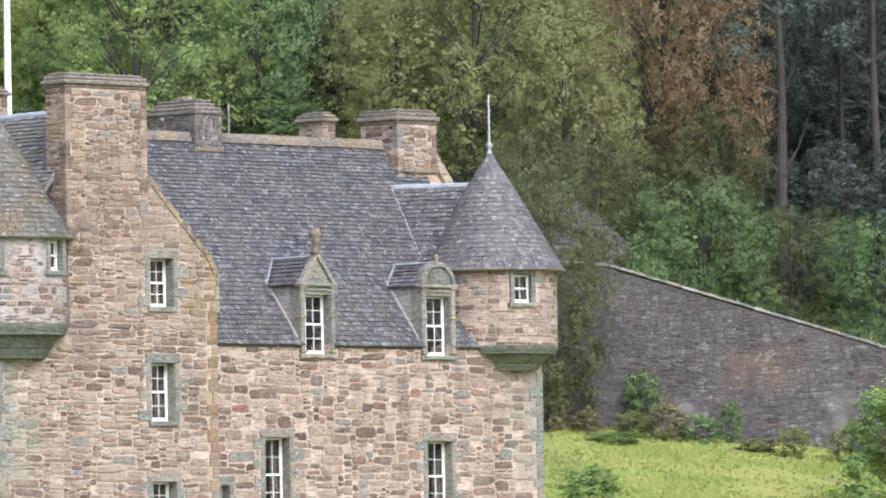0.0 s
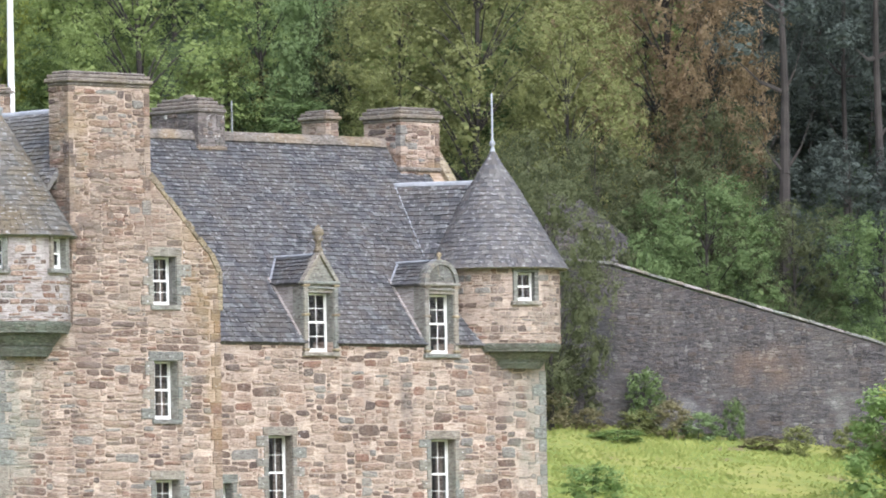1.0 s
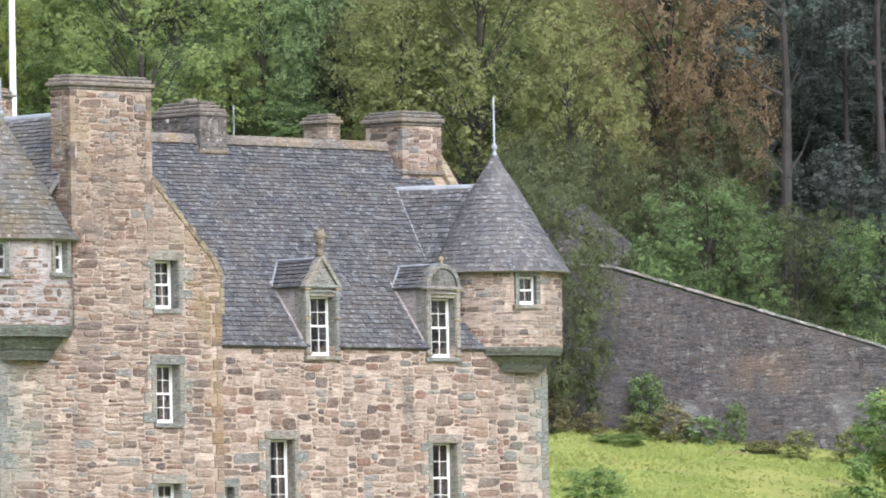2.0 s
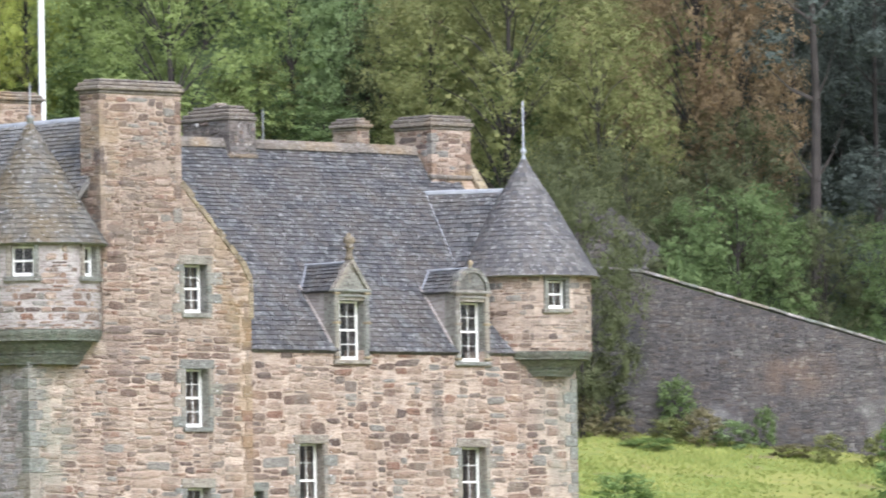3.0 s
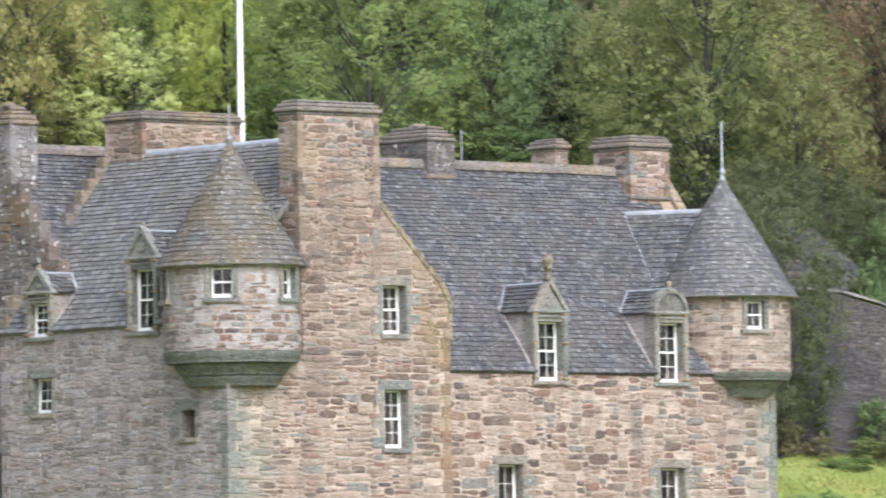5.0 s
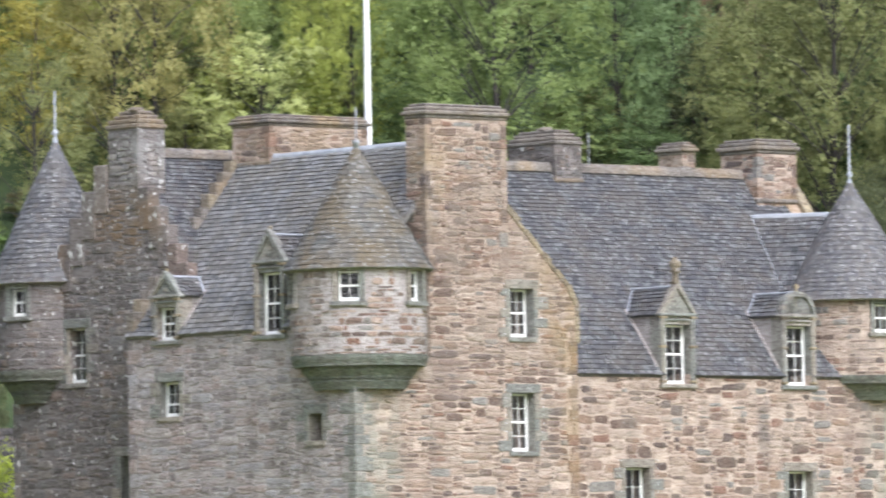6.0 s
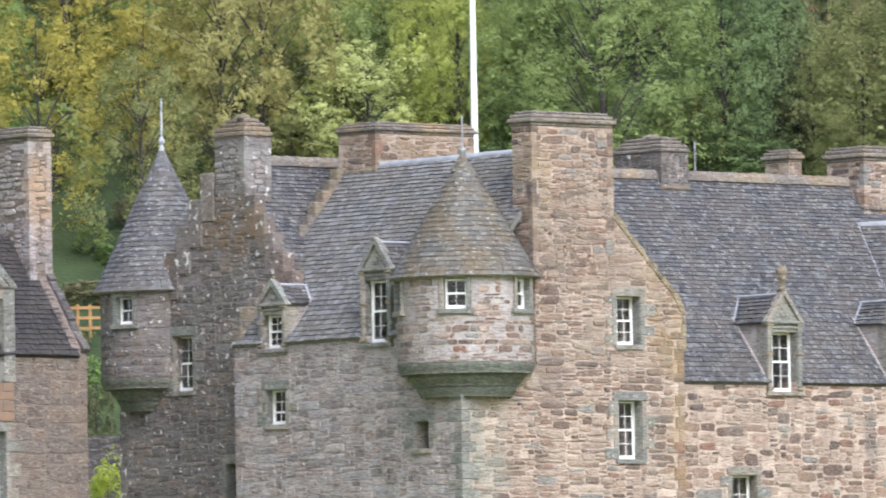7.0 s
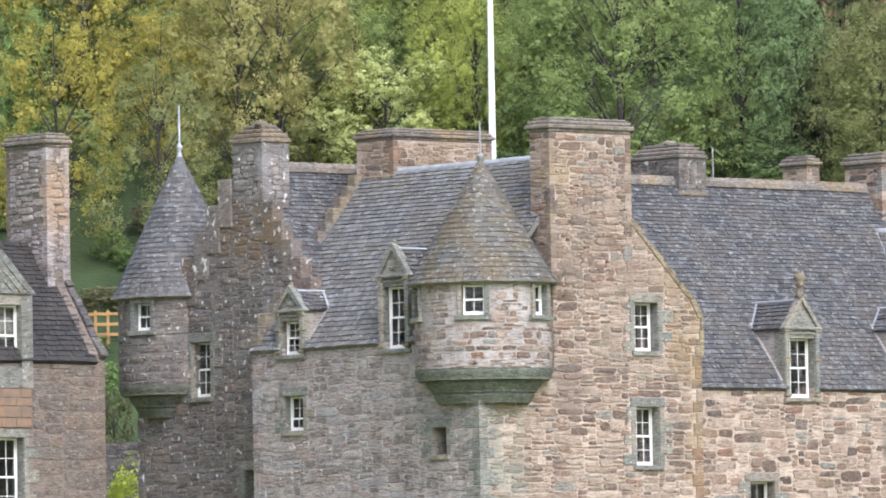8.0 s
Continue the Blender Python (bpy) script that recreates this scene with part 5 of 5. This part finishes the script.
# ---- trees and shrubs ----
def leaf_cloud(seed, lobes, leaves, size, flat=0.8, low=0.16, spread=1.0, fat=1.0, tufts=34, bunch=1.0, squash=0.7):
    """A crown one wide and one high on its foot: boughs in lobes, each lobe made of tufts, each tuft of small leaves."""
    g = np.random.default_rng(seed)
    i = np.arange(lobes)
    turn = 2.39996 * i + g.uniform(-0.5, 0.5, lobes)
    rise_to = low + (0.86 - low) * (i + 0.5) / lobes
    reach = 0.36 * np.sin(np.pi * np.minimum(1, (rise_to - low + 0.14) / (1.06 - low))) ** 0.65
    away = reach * np.sqrt(g.uniform(0.35, 1.0, lobes)) * spread
    centres = np.stack([away * np.cos(turn), away * np.sin(turn), rise_to], 1)
    radii = g.uniform(0.075, 0.165, lobes) * fat
    # tufts over the upper and outer side of each lobe
    total = lobes * tufts
    of = np.repeat(i, tufts)
    n = g.normal(size=(total, 3)) + np.array([0, 0, 0.35])
    n[:, :2] += 0.5 * centres[of][:, :2] / 0.3
    n /= np.linalg.norm(n, axis=1)[:, None]
    heart = centres[of] + n * (radii[of] * g.uniform(0.7, 1.12, total))[:, None] * np.array([1, 1, flat])
    pick = g.integers(0, total, leaves)
    wide = g.uniform(0.016, 0.034, total)[pick][:, None] * bunch
    p = heart[pick] + g.normal(size=(leaves, 3)) * wide * np.array([0.6, 0.6, 0.6 * squash])
    d = n[pick] * 0.8 + g.normal(size=(leaves, 3)) * 0.42 + np.array([0, 0, 0.3])
    s = size * g.uniform(0.55, 1.3, leaves)
    # oversized leaves added in each lobe's core, mostly unseen, to block gaps and darken them
    inner = leaves // 14
    q = g.integers(0, lobes, inner)
    m = g.normal(size=(inner, 3))
    m /= np.linalg.norm(m, axis=1)[:, None]
    p = np.vstack([p, centres[q] + m * (radii[q] * g.uniform(0.1, 0.7, inner))[:, None] * np.array([1, 1, flat])])
    d = np.vstack([d, m])
    s = np.concatenate([s, size * g.uniform(1.8, 3.0, inner)])[:, None]
    d /= np.linalg.norm(d, axis=1)[:, None]
    t = np.cross(d, g.normal(size=d.shape))
    t /= np.linalg.norm(t, axis=1)[:, None]
    b = np.cross(d, t)
    t[:, 2] *= squash
    b[:, 2] *= squash
    quad = np.stack([p - t * s, p + b * s * 0.75, p + t * s, p - b * s * 0.75], 1).reshape(-1, 3)
    return quad, centres


def crown_mesh(name, *a, **kw):
    quad, centres = leaf_cloud(*a, **kw)
    me = bpy.data.meshes.new(name)
    n = len(quad)
    me.vertices.add(n)
    me.vertices.foreach_set("co", quad.ravel())
    me.loops.add(n)
    me.loops.foreach_set("vertex_index", np.arange(n))
    me.polygons.add(n // 4)
    me.polygons.foreach_set("loop_start", np.arange(0, n, 4))
    me.update(calc_edges=True)
    me.materials.append(None)
    return me, centres


def limb_into(bm, a, b, ra, rb, n=6):
    a, b = Vector(a), Vector(b)
    d = (b - a).normalized()
    s = d.orthogonal().normalized()
    t = d.cross(s)
    rings = [[bm.verts.new(p + (s * math.cos(2 * math.pi * i / n) + t * math.sin(2 * math.pi * i / n)) * r) for i in range(n)] for p, r in ((a, ra), (b, rb))]
    for i in range(n):
        bm.faces.new((rings[0][i], rings[0][(i + 1) % n], rings[1][(i + 1) % n], rings[1][i]))


def trunk_mesh(seed, centres, thick, top, drop=0.12):
    """A bent, tapered trunk with limbs out to the lobes."""
    r = random.Random(seed)
    bm = bmesh.new()
    line = [Vector((0, 0, -0.08))]
    for i in range(1, 7):
        line.append(Vector((line[-1].x + r.uniform(-0.012, 0.012), line[-1].y + r.uniform(-0.012, 0.012), top * i / 6)))
    for i in range(6):
        limb_into(bm, line[i], line[i + 1], thick * (1 - i / 7), thick * (1 - (i + 1) / 7), 8)
    for c in centres:
        c = Vector(c)
        j = min(5, max(1, int((c.z - drop) / top * 6)))
        mid = line[j].lerp(c, 0.5) + Vector((r.uniform(-0.02, 0.02), r.uniform(-0.02, 0.02), 0.02 if drop else -0.01))
        limb_into(bm, line[j], mid, thick * (0.28 if drop else 0.13), thick * (0.16 if drop else 0.08), 5)
        limb_into(bm, mid, c, thick * (0.16 if drop else 0.08), thick * (0.05 if drop else 0.03), 4)
    me = bpy.data.meshes.new("trunk")
    bm.to_mesh(me)
    bm.free()
    me.materials.append(BARK)
    return me


KINDS = {}
for key, args, kw, thick in (
    ("grand", (12, 40, 52000, 0.0044), {"fat": 1.3, "tufts": 44, "bunch": 0.8, "squash": 0.6}, 0.02),
    ("broad", (1, 26, 30000, 0.006), {"fat": 1.25}, 0.022),
    ("round", (2, 20, 26000, 0.0066), {"low": 0.12, "fat": 1.45}, 0.024),
    ("loose", (3, 26, 21000, 0.006), {"fat": 1.05, "spread": 1.08}, 0.02),
    ("thin", (4, 30, 12000, 0.006), {"fat": 0.9, "spread": 1.12, "tufts": 22}, 0.02),
    ("tall", (5, 24, 25000, 0.0062), {"spread": 0.8, "fat": 1.25}, 0.018),
    ("pine", (6, 24, 13000, 0.0066), {"flat": 0.3, "low": 0.3, "spread": 1.05, "squash": 0.35}, 0.02),
    ("scots", (9, 14, 6000, 0.008), {"flat": 0.3, "low": 0.5, "squash": 0.3}, 0.042),
    ("shrub", (7, 14, 7000, 0.014), {"low": 0.1, "fat": 1.4, "tufts": 26, "bunch": 1.5}, 0.02),
    ("scrub", (8, 16, 3000, 0.022), {"low": 0.05, "fat": 1.2, "tufts": 16, "bunch": 1.8}, 0.012),
    ("far", (11, 20, 9000, 0.0115), {"fat": 1.4}, 0.02),
):
    me, cen = crown_mesh("crown", *args, **kw)
    if key == "scots":
        cen = np.vstack([cen[-5:], [((0.16 + 0.05 * (i % 4)) * math.cos(2.1 * i), (0.16 + 0.05 * (i % 4)) * math.sin(2.1 * i), 0.36 + 0.047 * i) for i in range(9)]])
    KINDS[key] = (me, trunk_mesh(args[0], cen, thick, 0.88 if key != "pine" else 0.96, 0.0 if key in ("pine", "scots") else 0.12))

COLOUR_WORDS = {"green": "mid-green", "bluish": "blue-green", "fresh": "fresh green", "olive": "olive-green", "yellow": "golden yellow", "lime": "yellow-green",
                "blossom": "pale cream-green", "copper": "copper-brown", "pine": "dark green", "scrub": "brownish", "bright": "bright yellow-green", "hedge": "deep green", "shade": "dark olive-green", "khaki": "brownish olive"}


def plant(kind, colour, b, v, high, wide, name="tree", turn=None):
    """b: metres aside at the castle's front, seen from the road; v: metres beyond it."""
    at = spot(b * (1 + v / 269.0), v, -0.1)
    what = {"tree": "leafy hillside tree", "pine_tree": "conifer in the dark wood", "shrub": "shrub on the slope"}[name]
    crown_me, trunk_me = KINDS[kind]
    root = empty(name, at, COLOUR_WORDS[colour] + " " + what + (" with open crown" if kind in ("thin", "loose") else " with dense crown"), name.replace("_tree", "").replace("_", " "), group="woodland" if name != "shrub" else "shrubs")
    a = RNG.uniform(0, 6.28) if turn is None else turn
    for nm, me in (("trunk", trunk_me), ("crown", crown_me)):
        ob = new(nm, me)
        ob.parent = root
        if nm == "crown":
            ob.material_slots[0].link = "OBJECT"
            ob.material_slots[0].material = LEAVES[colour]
        ob.rotation_euler = (0, 0, a)
        s = wide / 0.95
        ob.scale = (s, s, high) if nm == "crown" else (s * 0.8, s * 0.8, high)
    return root


for row in (
    ("loose", "yellow", -21.0, 99, 14, 9.5), ("loose", "yellow", -18.2, 94, 9, 7), ("loose", "khaki", -14.3, 93, 15, 9.5), ("thin", "khaki", -15.6, 91, 14, 8), ("thin", "olive", -14.0, 102, 15, 7), ("thin", "yellow", -22.0, 86, 12, 8), ("thin", "olive", -18.4, 84, 11, 7),
    ("round", "fresh", -24.0, 96, 9, 6), ("tall", "green", -18.6, 112, 15, 8), ("loose", "olive", -23.2, 110, 15, 8), ("round", "lime", -12.4, 103, 13, 6),
    ("round", "green", -11.6, 98, 8, 5), ("round", "blossom", -10.6, 92, 7.6, 7.2), ("tall", "green", -9.6, 106, 14, 7), ("round", "lime", -7.5, 92, 10.5, 6.0),
    ("loose", "lime", -8.4, 99, 10, 5), ("grand", "green", -2.6, 86, 17, 12), ("round", "green", -4.8, 92, 13, 8), ("tall", "bluish", 1.6, 90, 16, 9),
    ("broad", "green", -6.5, 104, 16, 9), ("round", "bluish", 3.4, 97, 13, 6), ("pine", "pine", 4.9, 103, 16, 7), ("loose", "copper", 5.1, 97, 15, 5),
    ("grand", "olive", 8.8, 80, 18.5, 13), ("round", "olive", 6.2, 85, 12, 7), ("grand", "olive", 11.9, 76, 14, 8), ("round", "shade", 10.6, 70, 10, 6),
    ("loose", "shade", 12.9, 72, 9.5, 5.5), ("grand", "copper", 15.3, 82, 18, 10), ("loose", "copper", 16.8, 80, 14, 6), ("loose", "copper", 13.2, 88, 17, 7),
    ("broad", "shade", 11.2, 56, 12, 6.0), ("round", "shade", 16.9, 78, 9, 6), ("round", "hedge", 16.6, 69, 9.0, 7.6), ("shrub", "hedge", 14.7, 69, 6, 5), ("round", "shade", 19.6, 71, 7.5, 5), ("round", "hedge", 22.6, 70, 7.9, 6.2),
    ("round", "shade", 15.6, 74, 8, 7), ("loose", "fresh", 1.95, 68, 9.7, 1.6),
):
    plant(*row)
for row in (("scots", "pine", 19.25, 74, 24, 9), ("scots", "pine", 22.6, 79, 24, 7), ("pine", "pine", 18.6, 84, 23, 8), ("pine", "pine", 21.4, 86, 22, 8), ("pine", "pine", 23.6, 83, 23, 8), ("pine", "pine", 17.6, 96, 20, 8),
            ("tall", "pine", 20.3, 94, 17, 9), ("tall", "pine", 22.8, 95, 17, 9), ("tall", "pine", 25.0, 94, 17, 9), ("tall", "pine", 18.2, 88, 12, 7), ("round", "pine", 21.6, 77, 8, 8), ("round", "pine", 24.4, 78, 8, 8)):
    plant(*row, name="pine_tree")
# the wood behind, filling the hillside
for i in range(30):
    b = -26.5 + 1.8 * i
    tone = "pine" if b > 16 else ("shade", "olive", "green")[i % 3] if b > 5 else ("green", "hedge", "olive", "green")[i % 4] if b > -12 else ("khaki", "olive", "lime", "khaki")[i % 4]
    plant("far", tone, b + RNG.uniform(-0.5, 0.5), (101 if b > 4 else 108) + RNG.uniform(-3, 3), 11 + RNG.uniform(0, 4), 8)
# undergrowth between the trunks
for i in range(26):
    b = -25.5 + 2.0 * i
    plant("shrub", "pine" if b > 15 else ("green", "olive", "hedge", "shade")[i % 4], b + RNG.uniform(-0.6, 0.6), (100 if b < -12 else 88) + RNG.uniform(-4, 8), RNG.uniform(4, 7), RNG.uniform(5, 7.5), name="shrub")
# shrubs
for row in (
    ("shrub", "fresh", 22.9, 38, 5.6, 5.6), ("shrub", "lime", 24.2, 38, 6, 6), ("scrub", "fresh", 12.6, 27, 2.1, 3.0), ("scrub", "scrub", 11.1, 56, 2.0, 2.6), ("scrub", "scrub", 12.4, 57, 1.2, 1.8),
    ("scrub", "olive", 14.1, 57, 1.3, 2.0), ("scrub", "scrub", 15.3, 57, 1.9, 2.2), ("scrub", "bluish", 16.2, 57.5, 1.4, 2.4), ("scrub", "hedge", 17.4, 58.5, 2.0, 1.3), ("scrub", "fresh", 13.4, 54, 0.6, 3.0),
    ("scrub", "olive", 19.6, 55, 1.5, 1.7), ("scrub", "scrub", 18.4, 56, 0.7, 2.4), ("scrub", "olive", 21.5, 55, 1.9, 2.4), ("scrub", "scrub", 22.4, 55, 1.5, 2.0),
    ("scrub", "hedge", 14.4, 59.2, 3.0, 2.0), ("shrub", "hedge", 14.6, 63, 8.4, 3.2), ("shrub", "shade", 13.2, 63, 9.0, 3.4), ("scrub", "green", 22.2, 60.8, 5.4, 1.5),
    ("shrub", "bright", -19.75, 20, 5.4, 2.6), ("scrub", "shade", 11.9, 58.5, 4.0, 3.0), ("shrub", "shade", -20.1, 37, 7.2, 2.4), ("scrub", "fresh", -20.6, 70, 2.5, 3),
):
    plant(*row, name="shrub")

for i in range(16):
    plant("scrub", ("green", "fresh", "olive", "scrub")[i % 4], -24.5 + 0.55 * i + RNG.uniform(-0.3, 0.3), RNG.uniform(72, 92), RNG.uniform(0.7, 1.8), RNG.uniform(1.5, 3.2), name="shrub")

for i in range(20):
    plant("shrub", ("green", "olive", "lime", "fresh")[i % 4], -25 + 0.9 * i, RNG.uniform(90, 108), RNG.uniform(3, 5.5), RNG.uniform(4, 6), name="shrub")
# low terrace wall behind the west wing
tw = sheet("terrace_wall", AHEAD * 34, ASIDE, UP, -AHEAD, [(-28, 4), (-18, 4), (-18, 10.4), (-28, 10.4)], [], 0.6, MORTAR_DARK)
tagged(tw, "grey rubble terrace wall behind the wing", "wall", kind="structure")
rubble(tw, AHEAD * 34, ASIDE, -AHEAD, [(-27, 6), (-19, 6), (-19, 10.4), (-27, 10.4)], [], DARK, 95, tall=(0.09, 3), single=60, near=(-22.5, 9.5))


def fence(b, v):
    o = spot(b * (1 + v / 269), v)
    root = empty("fence", o, "short run of new orange timber fence", "fence")
    for i in range(4):
        p = spot(b * (1 + v / 269) + 0.55 * i, v)
        block("post", p - UP * 0.3 - ASIDE * 0.06, ASIDE * 0.12, AHEAD * 0.12, UP * 1.8, WOOD, root, bevel=0.01)
    for k in range(3):
        block("rail", o + UP * (0.35 + 0.45 * k) - AHEAD * 0.03 - ASIDE * 0.15, ASIDE * 1.95 + UP * (rise(b * (1 + v / 269) + 1.65, v) - o.z), AHEAD * 0.04, UP * 0.13, WOOD, root, bevel=0.01)


fence(-21.1, 77)


def tufts(n, seed):
    """Grass blades over the meadow."""
    g = random.Random(seed)
    verts, faces = [], []
    for i in range(n):
        u, v = g.uniform(11, 36), g.uniform(26, 62)
        thick = noise.noise((u * 0.25, v * 0.25, 9.0))
        if thick < -0.25 and g.random() < 0.7:
            continue
        p = spot(u, v)
        h = g.uniform(0.04, 0.13) + max(0, thick) * 0.2
        a = ASIDE * g.uniform(0.03, 0.1)
        lean = ASIDE * g.uniform(-0.1, 0.1) - AHEAD * g.uniform(-0.05, 0.08)
        k = len(verts)
        verts.extend([p - a, p + a, p + a * 0.3 + lean + UP * h, p - a * 0.3 + lean + UP * h])
        faces.append((k, k + 1, k + 2, k + 3))
    ob = solid("meadow_grass", verts, faces, LEAVES["meadow"])
    tagged(ob, "tufted meadow grass, green with straw patches", "grass", kind="stuff")


tufts(14000, 4)
